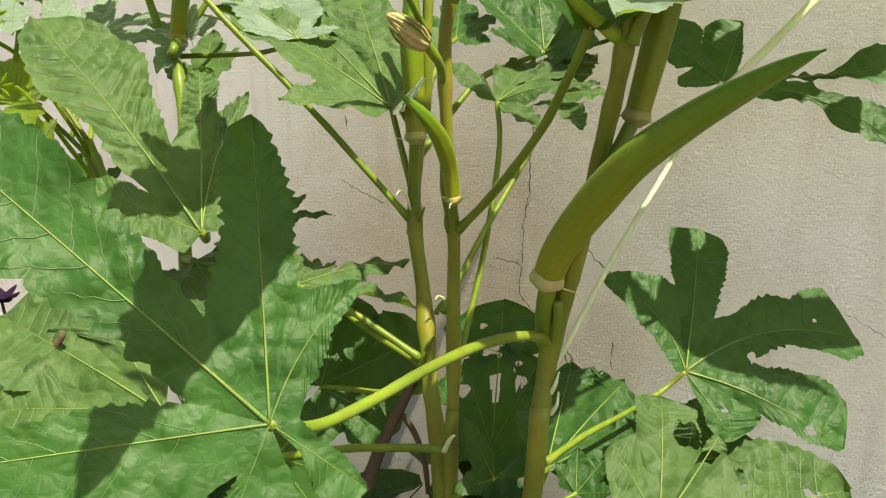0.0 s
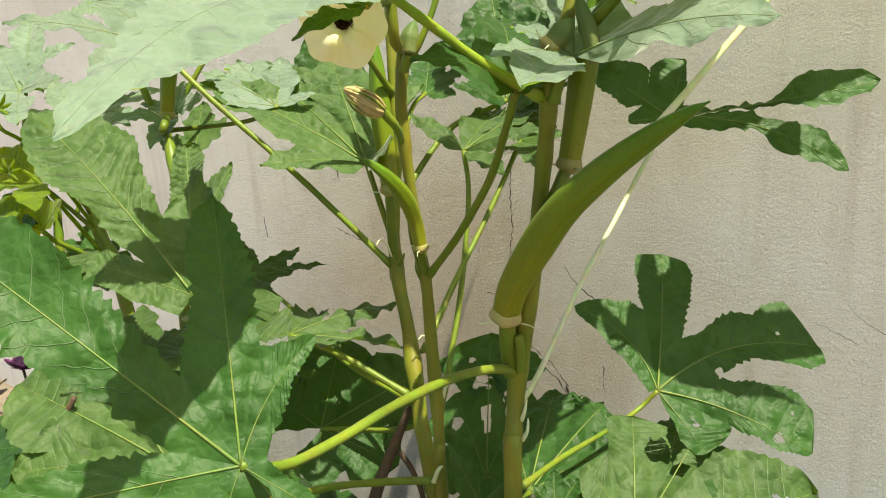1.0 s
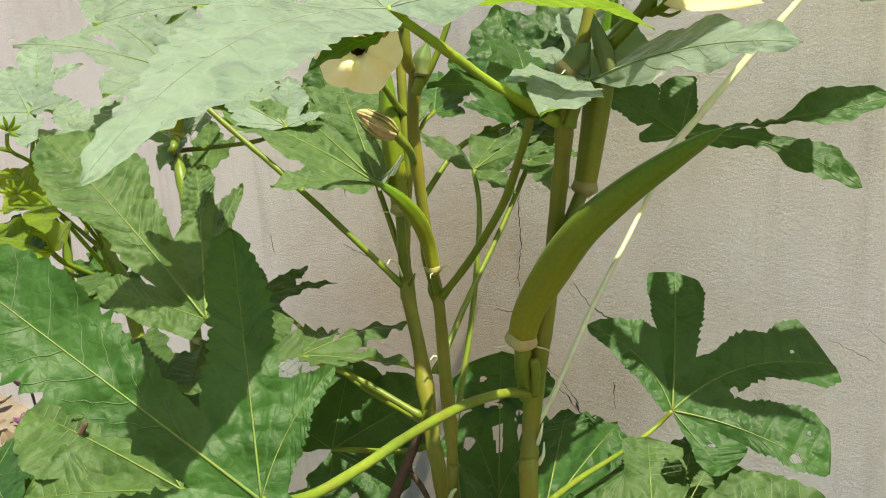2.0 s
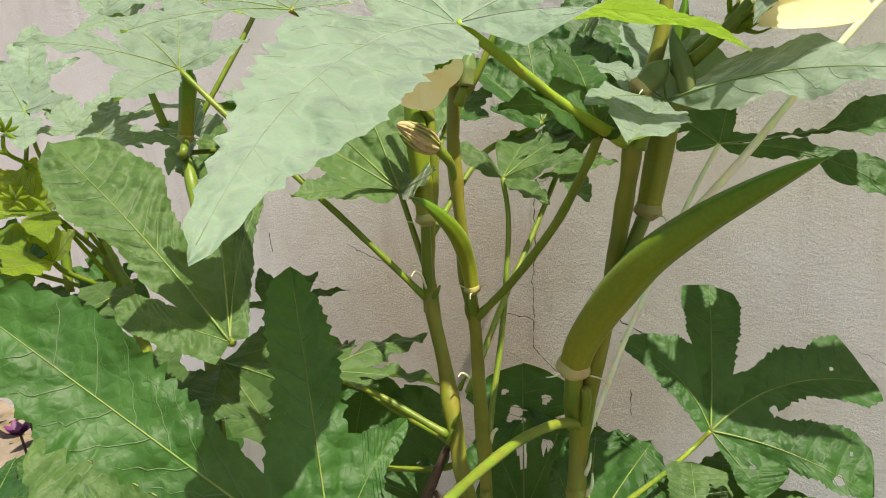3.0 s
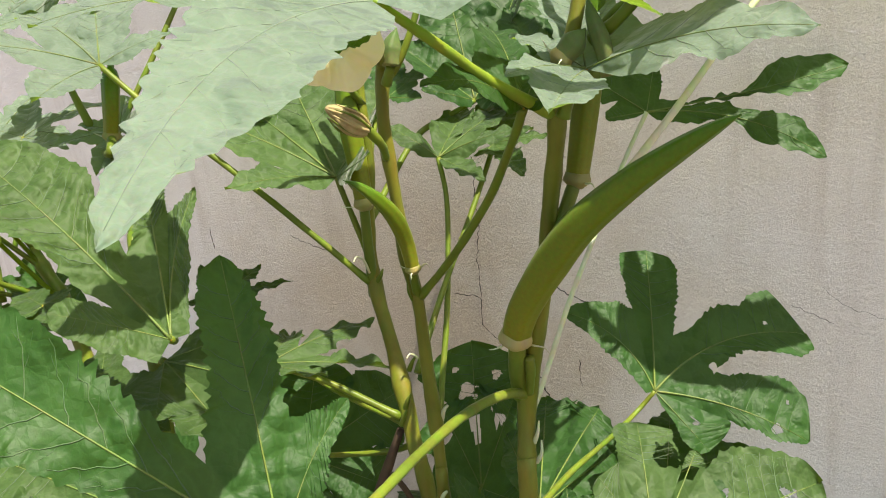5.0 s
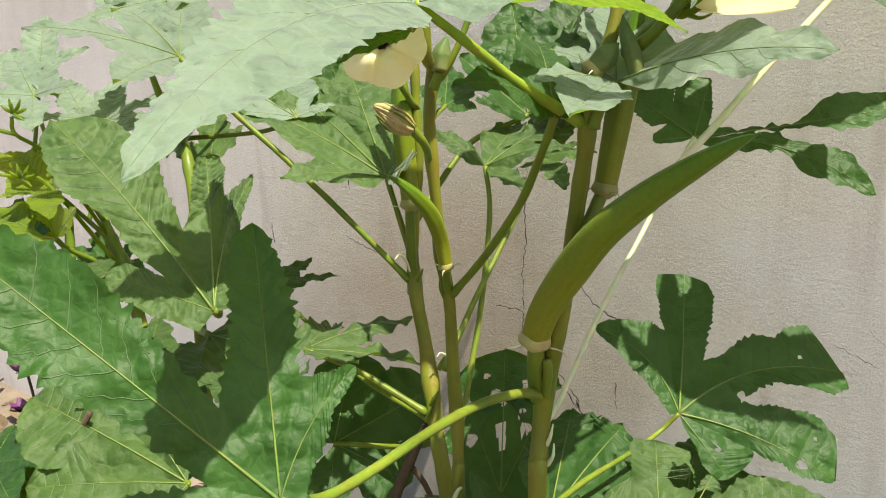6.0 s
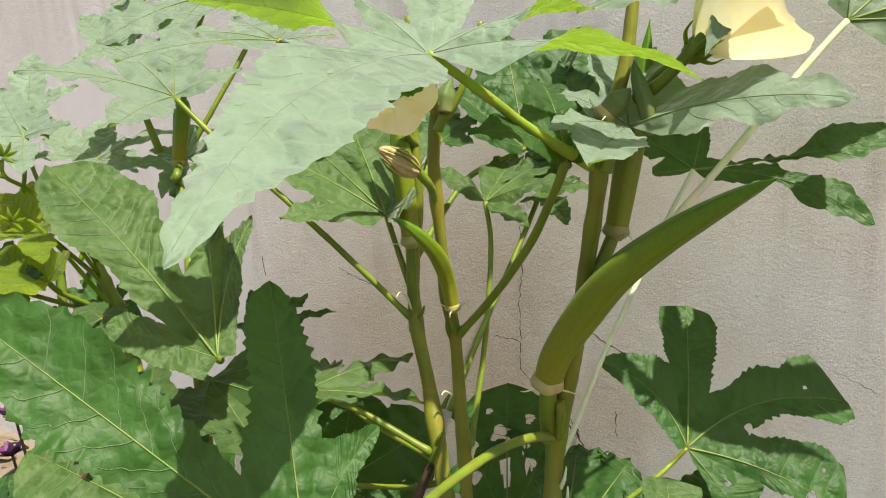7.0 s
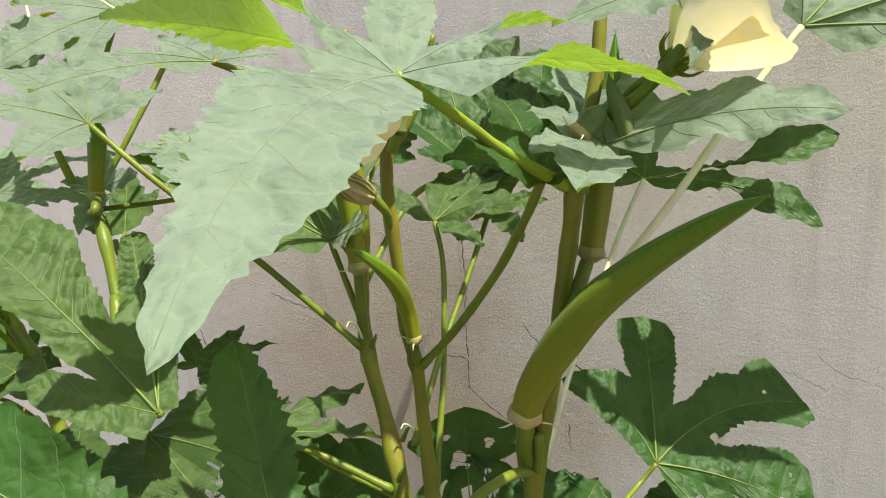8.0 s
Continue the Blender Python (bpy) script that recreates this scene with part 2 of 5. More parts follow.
SOIL = plain_material("garden_soil", (0.10, 0.080, 0.060), (0.21, 0.17, 0.13), 9.0, 0.95, 0.0, 0.8, 160.0)


# ---- builders ----
def mesh_object(name, bm, material, parent=None, label=""):
    data = bpy.data.meshes.new(name)
    bm.to_mesh(data)
    bm.free()
    data.materials.append(material)
    ob = new(name, data)
    if parent is not None:
        ob.parent = parent
    return tagged(ob, label)


def part(name, bm, material, parent, label=""):
    """Links a bmesh, drawn in world metres, as one part of a thing or of a part."""
    root = parent
    while root.parent is not None:
        root = root.parent
    bmesh.ops.translate(bm, verts=bm.verts, vec=-Vector(root.location))
    for f in bm.faces:
        f.smooth = True
    return mesh_object(name, bm, material, parent, label)


def thing(name, at, label, category, group="", kind=""):
    ob = new(name)
    ob.location = at
    ob.empty_display_size = 0.05
    return tagged(ob, label, category, group, kind)


def smooth_line(points, radii, steps=6):
    """Catmull-Rom through the points, with a radius at each."""
    pts = [Vector(p) for p in points]
    if len(radii) != len(pts):
        a, b = radii[0], radii[-1]
        radii = [a + (b - a) * i / (len(pts) - 1) for i in range(len(pts))]
    out = []
    for i in range(len(pts) - 1):
        p0 = pts[i - 1] if i else pts[0] * 2 - pts[1]
        p1, p2 = pts[i], pts[i + 1]
        p3 = pts[i + 2] if i + 2 < len(pts) else pts[-1] * 2 - pts[-2]
        for k in range(steps):
            t = k / steps
            p = 0.5 * (2 * p1 + (p2 - p0) * t + (2 * p0 - 5 * p1 + 4 * p2 - p3) * t * t + (3 * p1 - p0 - 3 * p2 + p3) * t ** 3)
            out.append((p, radii[i] + (radii[i + 1] - radii[i]) * t))
    out.append((pts[-1], radii[-1]))
    return out


def sweep(bm, line, sides=12, ridges=0, depth=0.0, cap=True):
    """A tube along (point, radius) pairs; ridges make a fluted section."""
    rings, side = [], None
    for i, (p, r) in enumerate(line):
        a = line[max(i - 1, 0)][0]
        b = line[min(i + 1, len(line) - 1)][0]
        way = (b - a).normalized()
        if side is None:
            side = way.orthogonal().normalized()
        side = (side - way * side.dot(way)).normalized()
        other = way.cross(side)
        ring = []
        for k in range(sides):
            th = 2 * math.pi * k / sides
            rr = r * (1 + depth * math.cos(ridges * th)) if ridges else r
            ring.append(bm.verts.new(p + (side * math.cos(th) + other * math.sin(th)) * rr))
        rings.append(ring)
    for a, b in zip(rings, rings[1:]):
        for k in range(sides):
            bm.faces.new((a[k], a[(k + 1) % sides], b[(k + 1) % sides], b[k]))
    if cap:
        bm.faces.new(list(reversed(rings[0])))
        bm.faces.new(rings[-1])


def rod(name, parent, points, radii, material, label="", sides=12, knots=(), rough=0.03):
    """A stem or petiole; knots are places along it, 0 to 1, where it swells at a node."""
    line = smooth_line(points, radii, 8)
    n = len(line) - 1
    shaped = []
    for i, (p, r) in enumerate(line):
        swell = sum(0.28 * math.exp(-((i / n - k) * 30) ** 2) for k in knots)
        jit = noise.noise(p * 60) * rough * 4 + noise.noise(p * 200) * rough * 2
        shaped.append((p + Vector((noise.noise(p * 25), noise.noise(p * 25 + Vector((7, 0, 0))), 0)) * r * 0.25, r * (1 + swell + jit)))
    bm = bmesh.new()
    sweep(bm, shaped, sides)
    return part(name, bm, material, parent, label)


class Blade:
    """A palmate leaf: lobes from the centre to their tips, in order round the petiole, with shared sinuses between them."""

    def __init__(self, centre, lobes, sinus=0.4, seed=1, teeth=9, jag=0.05, wave=0.02, fold=0.10, cup=0.0, end=1.8, belly=0.0, puff=0.0014, ribs=5, ends=(), edges=None, sway=None):
        self.c = Vector(centre)
        self.rng = random.Random(seed)
        self.off = Vector((seed * 1.37, seed * 0.71, seed * 2.11))
        self.lobes = [(Vector(t) - self.c, w, bend) for t, w, bend, *_ in lobes]
        self.roll = [more[0] if more else 0.0 for _, _, _, *more in lobes]
        self.twist = [more[1] if len(more) > 1 else 0.0 for _, _, _, *more in lobes]
        self.waist = [more[2] if len(more) > 2 else 0.0 for _, _, _, *more in lobes]
        self.teeth, self.jag, self.wave, self.fold, self.end = teeth, jag, wave, fold, end
        self.belly, self.puff, self.ribs, self.edges = belly, puff, ribs, edges or {}
        self.sway = sway or {}
        up = Vector((0, 0, 0))
        for (a, _, _), (b, _, _) in zip(self.lobes, self.lobes[1:]):
            up += a.normalized().cross(b.normalized())
        if up.length < 1e-6:
            up = Vector((0, 0, 1)).cross(self.lobes[0][0]).cross(self.lobes[0][0]) * -1
        self.up = up.normalized()
        if self.up.z < 0:
            self.up = -self.up
        dirs = [t.normalized() for t, _, _ in self.lobes]
        size = [t.length for t, _, _ in self.lobes]
        self.sin = []
        n = len(dirs)
        for i in range(n + 1):
            if ends and i in (0, n):
                s = Vector(ends[0 if i == 0 else 1]) - self.c
            elif 0 < i < n and isinstance(sinus, list) and isinstance(sinus[i - 1], tuple):
                s = Vector(sinus[i - 1]) - self.c
            elif 0 < i < n:
                d = dirs[i - 1] + dirs[i]
                if d.length < 0.5:
                    d = d + self.up * 0.2
                s = d.normalized() * (sinus[i - 1] if isinstance(sinus, list) else sinus) * min(size[i - 1], size[i]) * (0.9 + 0.2 * self.rng.random())
                s += self.up * cup * s.length
            else:
                j = 0 if i == 0 else n - 1
                other = dirs[1] if (i == 0 and n > 1) else (dirs[n - 2] if n > 1 else self.up.cross(dirs[j]))
                away = dirs[j] - other * 0.75 if n > 1 else (dirs[0] * 0.3 + self.up.cross(dirs[0]) * (1 if i == 0 else -1))
                away -= self.up * away.dot(self.up)
                s = (away.normalized() * 0.8 + dirs[j] * 0.35).normalized() * 0.2 * size[j]
            self.sin.append(s)

    def at(self, i, row, v):
        """The place on lobe i at row (-1..0: the heart of the leaf, 0..1: out to the tip) and v (-1..1 across it)."""
        T, w, bend = self.lobes[i]
        L = T.length
        a = T / L
        S = self.sin[i] if v < 0 else self.sin[i + 1]
        both = 0.5 * (max(0.05 * L, self.sin[i].dot(a)) + max(0.05 * L, self.sin[i + 1].dot(a)))
        k = abs(v)
        side_of = 1.0 if v > 0 else -1.0
        if row <= 0:
            r = row + 1
            s = both * r
            edge = S * r
            q = 0.0
        else:
            q = row
            s = both + (L - both) * q
            sa = S.dot(a)
            p = S - a * sa
            sp = p.length
            p = p.normalized() if sp > 1e-6 else self.up.cross(a)
            turn = (self.roll[i] + (self.twist[i] - self.roll[i]) * q) * min(1.0, q * 2.5)
            if turn:
                p = p * math.cos(turn) + a.cross(p) * math.sin(turn)
            prof = w * L * max(0.0, 1 - q ** self.end) ** 0.9 * (1 - self.belly * (1 - q))
            drawn = self.edges.get(i)
            if drawn:
                # half widths of this side at six steps along the lobe, as parts of its length
                hs = [sp / L, *drawn[0 if v < 0 else 1], 0.0]
                f = min(6.0, q / 0.15)
                j = min(5, int(f))
                g = f - j
                g = g * g * (3 - 2 * g) * 0.5 + g * 0.5
                h = L * (hs[j] + (hs[j + 1] - hs[j]) * g) if q < 0.9 else L * hs[6] * max(0.0, 1 - ((q - 0.9) / 0.1) ** 1.7)
            else:
                e = (1 - q) ** 4
                h = prof * (1 - e) + sp * e
            if self.waist[i]:
                open_up = min(1.0, max(0.0, (q - self.waist[i] + 0.06) / 0.12))
                h = h * (0.05 + 0.95 * open_up * open_up * (3 - 2 * open_up))
            side = 1.0 if v > 0 else -1.0
            pace = q * self.teeth + 0.3 * i + 0.9 * noise.noise(self.off + Vector((q * 5.0, i * 1.7, side * 2.0)))
            saw = pace % 1.0
            saw = (saw / 0.7) ** 1.3 if saw < 0.7 else (1 - saw) / 0.3
            size = 0.25 + 1.5 * abs(noise.noise(self.off + Vector((i * 3.1, side, math.floor(pace) * 1.73 + 0.37))))
            fine = (pace * 2.7 + side * 0.3) % 1.0
            h += self.jag * 0.8 * L * ((saw - 0.4) * size + 0.16 * (fine - 0.5)) * min(1.0, q * 5) * (1 - q) ** 0.35
            h += w * L * (0.08 if drawn else 0.36) * noise.noise(self.off + Vector((q * 5.0, i * 2.3, 1 if v > 0 else -1))) * min(1.0, q * 4) * (1 - q)
            edge = a * (sa + (L - sa) * q) + p * max(h, 0.0)
        mid = a * s
        point = mid.lerp(edge, k)
        u = s / L
        if self.sway.get(i):
            aside = self.sin[i + 1] - a * self.sin[i + 1].dot(a)
            held = (1 - k) if row <= 0 else 1 - k * (1 - min(1.0, q * 3))
            point = point + aside.normalized() * (self.sway[i] * L * 4 * u * (1 - u) * held)
        lift = bend * L * 4 * u * (1 - u)
        keep = 1.0 if row > 0 else (1 - k)
        join = min(1.0, max(row, 0.0) * 3) * k + (1 - k)
        point = point + self.up * lift * (join if row > 0 else keep)
        free = min(1.0, max(row, 0.0) * 4) * k
        width = max(w * L, 0.008)
        point += self.up * (self.fold * width * k * min(1.0, max(row, 0.0) * 4) * (1 - q * 0.5))
        point += self.up * (self.wave * L * free * math.sin(q * 17 + i * 2.0 + (1.3 if v > 0 else 0) + self.off.x) * k)
        shift = 0.035 + (0.4 / self.ribs if v > 0 else 0.0)
        quilt = abs(math.sin((q - shift - 0.22 * k ** 1.25 * (1 - q * 0.6)) * self.ribs / 0.8 * math.pi)) if row > 0 else 0.5
        quilt = quilt * (0.84 + 0.16 * math.sin(k * 5.2 * math.pi + 3 * q + i))
        quilt = quilt * (0.85 + 0.4 * noise.noise(self.off + Vector((q * 7, k * 3, side_of))))
        point += self.up * (self.puff * min(1.2, L / 0.13) * (quilt - 0.5) * k * (1 - k) * 4 * min(1.0, max(row, 0) * 5))
        point += self.up * (noise.noise((self.c + point) * 14 + self.off) * 0.035 * L * k * (1.0 if row > 0 else 0.0) * min(1.0, max(row, 0) * 3))
        return self.c + point

    def build(self, name, parent, material, holes=(), per=5, across=7, core=6, label="", rib=0.0008, rib_material=None, eaten=0.0):
        ribs = self.ribs
        if holes:
            per, across = max(per, 12), max(across, 24)
        bm = bmesh.new()
        rows = [-1 + (r + 0.001) / core for r in range(core)] + [0.0] + [(r + 1) / (self.teeth * per) for r in range(self.teeth * per)]
        cols = [c / across for c in range(-across, across + 1)]
        gone = [(self.at(i, q, v), r) for i, q, v, r in holes]
        for i in range(len(self.lobes)):
            grid = [[bm.verts.new(self.at(i, row, v if v else 1e-9)) for v in cols] for row in rows]
            for a, b in zip(grid, grid[1:]):
                for k in range(len(cols) - 1):
                    mid = (a[k].co + b[k].co + a[k + 1].co + b[k + 1].co) / 4
                    if any((mid - g).length < r * (1 + 0.9 * noise.noise(mid * 160)) for g, r in gone):
                        continue
                    if eaten and noise.noise(mid * 75 + self.off) > 1 - eaten:
                        continue
                    bm.faces.new((a[k], a[k + 1], b[k + 1], b[k]))
        bmesh.ops.remove_doubles(bm, verts=bm.verts, dist=1e-5)
        loose = [v for v in bm.verts if not v.link_faces]
        bmesh.ops.delete(bm, geom=loose, context="VERTS")
        bm.normal_update()
        if sum((f.normal * f.calc_area()).dot(self.up) for f in bm.faces) < 0:
            bmesh.ops.reverse_faces(bm, faces=bm.faces)
        blade = part(name, bm, material, parent, label)
        main = bmesh.new()
        for i, (T, w, bend) in enumerate(self.lobes):
            L = T.length
            size = rib * min(1.3, max(0.5, L / 0.12))
            line = [(self.at(i, r, 1e-9) + self.up * size * 0.25, size * (1.15 - 0.95 * k / 24)) for k, r in enumerate([-0.999 + 1.97 * k / 24 for k in range(25)])]
            sweep(main, line, 5)
            main.faces.ensure_lookup_table()
            for k in range(ribs):
                for sgn in (-1, 1):
                    q0 = 0.03 + 0.80 * k / ribs + 0.02 * self.rng.random() + (0.4 / ribs if sgn > 0 else 0.0)
                    if q0 > 0.88:
                        continue
                    reach = 0.86 + 0.08 * self.rng.random()
                    run = []
                    for s in range(9):
                        f = s / 8
                        row = min(0.97, q0 + (0.24 - 0.06 * k / ribs) * f ** 1.25 * (1 - q0 * 0.6))
                        run.append((self.at(i, row, sgn * max(1e-6, reach * f)) + self.up * size * 0.1, size * 0.40 * (1 - 0.6 * f)))
                    before = len(main.faces)
                    sweep(main, run, 4, cap=False)
                    for f0, ahead in ((0.34 + 0.1 * self.rng.random(), -1), (0.55 + 0.12 * self.rng.random(), 1), (0.70 + 0.08 * self.rng.random(), -1)):
                        twig = []
                        for s in range(5):
                            g = s / 4
                            f = f0 + (reach - 0.04 - f0) * g * (0.55 if ahead > 0 else 0.9)
                            row = q0 + (0.24 - 0.06 * k / ribs) * f ** 1.25 * (1 - q0 * 0.6) + ahead * (0.30 / ribs) * g ** 0.8 * (1 - q0 * 0.5)
                            twig.append((self.at(i, min(0.97, max(0.01, row)), sgn * f) + self.up * size * 0.06, size * (0.20 if material is COARSE else 0.13) * (1 - 0.6 * g)))
                        sweep(main, twig, 3, cap=False)
                    main.faces.ensure_lookup_table()
                    for face in main.faces[before:]:
                        face.material_index = 1
            slant = 0.24 * (1 - 0.5 * w)
            for k in range(ribs - 1 if material is COARSE else 0):
                for sgn in (-1, 1):
                    for step in range(4):
                        f = 0.20 + 0.19 * step + 0.06 * self.rng.random()
                        run = []
                        for s in range(4):
                            g = s / 3
                            q0 = 0.04 + 0.80 * (k + g) / ribs + (0.4 / ribs if sgn > 0 else 0.0)
                            row = q0 + slant * f ** 1.25 * (1 - q0 * 0.6)
                            run.append((self.at(i, min(0.95, row), sgn * (f + 0.05 * math.sin(g * 3.1))) + self.up * size * 0.05, size * 0.13))
                        before = len(main.faces)
                        sweep(main, run, 3, cap=False)
                        main.faces.ensure_lookup_table()
                        for face in main.faces[before:]:
                            face.material_index = 1
        before = len(main.faces)
        bmesh.ops.create_icosphere(main, subdivisions=2, radius=rib * 1.35, matrix=Matrix.Translation(self.c - self.up * rib * 0.3))
        main.faces.ensure_lookup_table()
        for face in main.faces[before:]:
            face.material_index = 2
        net = part("venation", main, rib_material or RIB, blade)
        net.data.materials.append({SUNLIT: SILVER, COARSE: NERVE}.get(material, VEIN))
        net.data.materials.append(HUB)
        return blade


def leaf(plant, centre, lobes, petiole=(), thick=(0.0034, 0.0024), material=None, petiole_material=None, holes=(), label="", knots=(), per=5, across=7, rib=0.0007, ribs=5, eaten=0.0, rib_material=None, **shape):
    blade = Blade(centre, lobes, ribs=ribs, **shape).build("leaf", plant, material or LEAF, holes, per, across, label=label, rib=rib, eaten=eaten, rib_material=rib_material)
    if petiole:
        rod("petiole", plant, [*petiole, centre], thick, petiole_material or PETIOLE, sides=10, knots=(0.02,) + tuple(knots))
    return blade


def pod(plant, points, radius, label="", collar=True, stalk=None, blunt=0.0, peak=0.30, skin_material=None):
    """A five-ridged okra pod from its base to its tip."""
    line = smooth_line(points, [1.0], 10)
    n = len(line) - 1
    body = []
    for i, (p, _) in enumerate(line):
        q = i / n
        grow = 0.80 + 0.20 * min(1.0, q / peak)
        fall = 1.0 if q < peak else max(0.0, 1 - ((q - peak) / (1 - peak)) ** 1.45)
        body.append((p, radius * max(0.055, grow * (fall * (1 - blunt) + blunt * (1 if q < 0.9 else (1 - q) * 10)))))
    bm = bmesh.new()
    sweep(bm, body, 40, 5, 0.055)
    skin = part("pod", bm, skin_material or POD, plant, label)
    ripe_lit = skin.data.attributes.new("ripeness_and_toplight", "FLOAT", "POINT")
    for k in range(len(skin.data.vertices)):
        # upward flank painted greener, belly more olive, as toplight tints a leaning pod
        ripe_lit.data[k].value = 0.75 * (k // 40) / n + 0.14 * skin.data.vertices[k].normal.z
    if collar:
        way = (line[2][0] - line[0][0]).normalized()
        c = bmesh.new()
        b = line[0][0]
        ring = [(b - way * radius * 0.70, radius * 0.46), (b - way * radius * 0.48, radius * 0.66), (b - way * radius * 0.26, radius * 0.92), (b - way * radius * 0.10, radius * 0.99),
                (b + way * radius * 0.08, radius * 0.95), (b + way * radius * 0.26, radius * 0.885), (b + way * radius * 0.45, radius * 0.845), (b + way * radius * 0.42, radius * 0.6)]
        sweep(c, ring, 24, 5, 0.05)
        part("collar", c, COLLAR, skin, "pale ring where the petals fell")
        for k in range(3):
            a = 2.1 * k + radius * 300
            side = way.orthogonal().normalized()
            other = way.cross(side)
            d = side * math.cos(a) + other * math.sin(a)
            h = bmesh.new()
            root = b - way * radius * 0.2 + d * radius
            sweep(h, smooth_line([root, root + d * radius * 0.7 + way * 0.001, root + d * radius * 1.15 + way * radius * (0.3 - 0.5 * k)], [0.0006, 0.0002], 4), 5)
            part("bristle", h, PALE, skin)
    if stalk:
        rod("stalk", plant, [*stalk, line[0][0]], (radius * 0.55, radius * 0.5), PETIOLE, sides=12)
    return skin


def flower(plant, base, mouth, radius, spread, stalk, seed=1, label="", bowl=False):
    """Five overlapping petals round a column, open towards mouth, on a calyx with narrow bracts."""
    base, mouth = Vector(base), Vector(mouth)
    rng = random.Random(seed)
    axis = (mouth - base).normalized()
    deep = (mouth - base).length
    side = axis.orthogonal().normalized()
    other = axis.cross(side)
    head = bmesh.new()
    cup = [(base - axis * 0.004, 0.0022), (base - axis * 0.002, 0.0045), (base + axis * 0.003, 0.0060), (base + axis * 0.010, 0.0066), (base + axis * 0.016, 0.0080), (base + axis * 0.0165, 0.0060)]
    sweep(head, cup, 20, 5, 0.08)
    bloom = part("flower", head, YOUNG if bowl else PETIOLE, plant, label)
    for k in range(5):
        turn = 2 * math.pi * k / 5 + 0.3 + seed
        bm = bmesh.new()
        rows, cols = 22, 22
        grid = []
        for i in range(rows + 1):
            u = i / rows
            ring = []
            for j in range(cols + 1):
                v = j / cols * 2 - 1
                half = (0.55 + 0.45 * math.sin(min(1.0, u * 1.12) * math.pi * 0.5) ** 0.8) * 0.84
                edge = 1 - 0.13 * v ** 4 * u - 0.015 * (1 + math.sin(v * 7 + k)) * u ** 6
                a = turn + v * half
                reach = u * edge
                out = radius * (0.10 + 0.90 * (math.sin(reach * 1.5) ** 0.75 if bowl else reach * (1 - spread) + reach ** 2.2 * spread))
                along = deep * (1 - (1 - reach) ** (1 + 2.2 * spread)) * (1.0 - 0.15 * spread * reach ** 3)
                d = side * math.cos(a) + other * math.sin(a)
                lay = 0.0016 * v + 0.0014 * math.sin(v * 5 + u * 4 + k) * u * u + 0.0004 * math.sin(v * 14 + k * 2) * u ** 3
                ring.append(bm.verts.new(base + axis * (along + 0.004 + lay) + d * (out + lay * (1 - spread))))
            grid.append(ring)
        for a, b in zip(grid, grid[1:]):
            for j in range(cols):
                bm.faces.new((a[j], a[j + 1], b[j + 1], b[j]))
        part("petal", bm, PETAL, bloom)
    throat = bmesh.new()
    inside = []
    for i in range(12):
        u = i / 11
        reach = 0.10 + 0.28 * u
        r = radius * (0.10 + 0.90 * (reach * (1 - spread) + reach ** 2.2 * spread)) * (0.88 if spread > 0.7 else 0.6)
        inside.append((base + axis * (deep * (1 - (1 - reach) ** (1 + 2.2 * spread)) + 0.0056), r))
    sweep(throat, inside, 30, 10, 0.06, cap=False)
    part("throat", throat, THROAT, bloom, "dark maroon throat")
    col = bmesh.new()
    sweep(col, [(base + axis * 0.004, 0.0020), (base + axis * deep * 0.5, 0.0022), (base + axis * deep * 0.62, 0.0030), (base + axis * deep * 0.70, 0.0012)], 12)
    for k in range(26):
        a, s = rng.random() * 6.28, 0.25 + 0.42 * rng.random()
        d = side * math.cos(a) + other * math.sin(a)
        bmesh.ops.create_icosphere(col, subdivisions=1, radius=0.0007, matrix=Matrix.Translation(base + axis * deep * s + d * 0.0034))
    part("column", col, POLLEN, bloom, "pale yellow column with pollen")
    for k in range(8):
        a = 2 * math.pi * k / 8 + rng.random() * 0.4
        d = side * math.cos(a) + other * math.sin(a)
        h = bmesh.new()
        root = base + axis * 0.001 + d * 0.005
        sweep(h, smooth_line([root, root + d * 0.005 + axis * 0.003, root + d * 0.007 + axis * 0.008], [0.0010, 0.0003], 4), 6)
        part("bract", h, YOUNG, bloom)
    rod("stalk", plant, [*stalk, base - axis * 0.004], (0.0024, 0.0022), PETIOLE)
    return bloom


def withered(plant, base, tip, radius, stalk):
    """A spent flower: brown furled petals in pleats on a green stalk."""
    base, tip = Vector(base), Vector(tip)
    way = tip - base
    L = way.length
    a = way.normalized()
    side = a.orthogonal().normalized()
    other = a.cross(side)
    bm = bmesh.new()
    line = []
    for i in range(19):
        q = i / 18
        r = radius * (0.55 + 0.45 * math.sin(min(1.0, q * 1.9) * math.pi / 2)) * (1 - q ** 2.4) ** 0.8 + 0.0009
        line.append((base + way * q + side * 0.0012 * math.sin(q * 6), r))
    sweep(bm, line, 40, 9, 0.13)
    head = part("withered_flower", bm, DRY, plant, "brown withered flower furled to a point")
    for k in range(9):
        th = 2 * math.pi * k / 9
        d = side * math.cos(th) + other * math.sin(th)
        h = bmesh.new()
        sweep(h, smooth_line([base + d * radius * 0.5 - a * 0.001, base + d * radius * 1.05 + a * L * 0.22, base + d * radius * (1.02 + 0.1 * (k % 3)) + a * L * 0.55, base + d * radius * (0.7 + 0.2 * (k % 2)) + a * L * 0.85], [0.0011, 0.0009, 0.0008, 0.0003], 4), 5)
        part("bract", h, DRY if k % 2 else PETIOLE, head)
    rod("stalk", plant, [*stalk, base], (0.0026, 0.0030), PETIOLE)
    return head


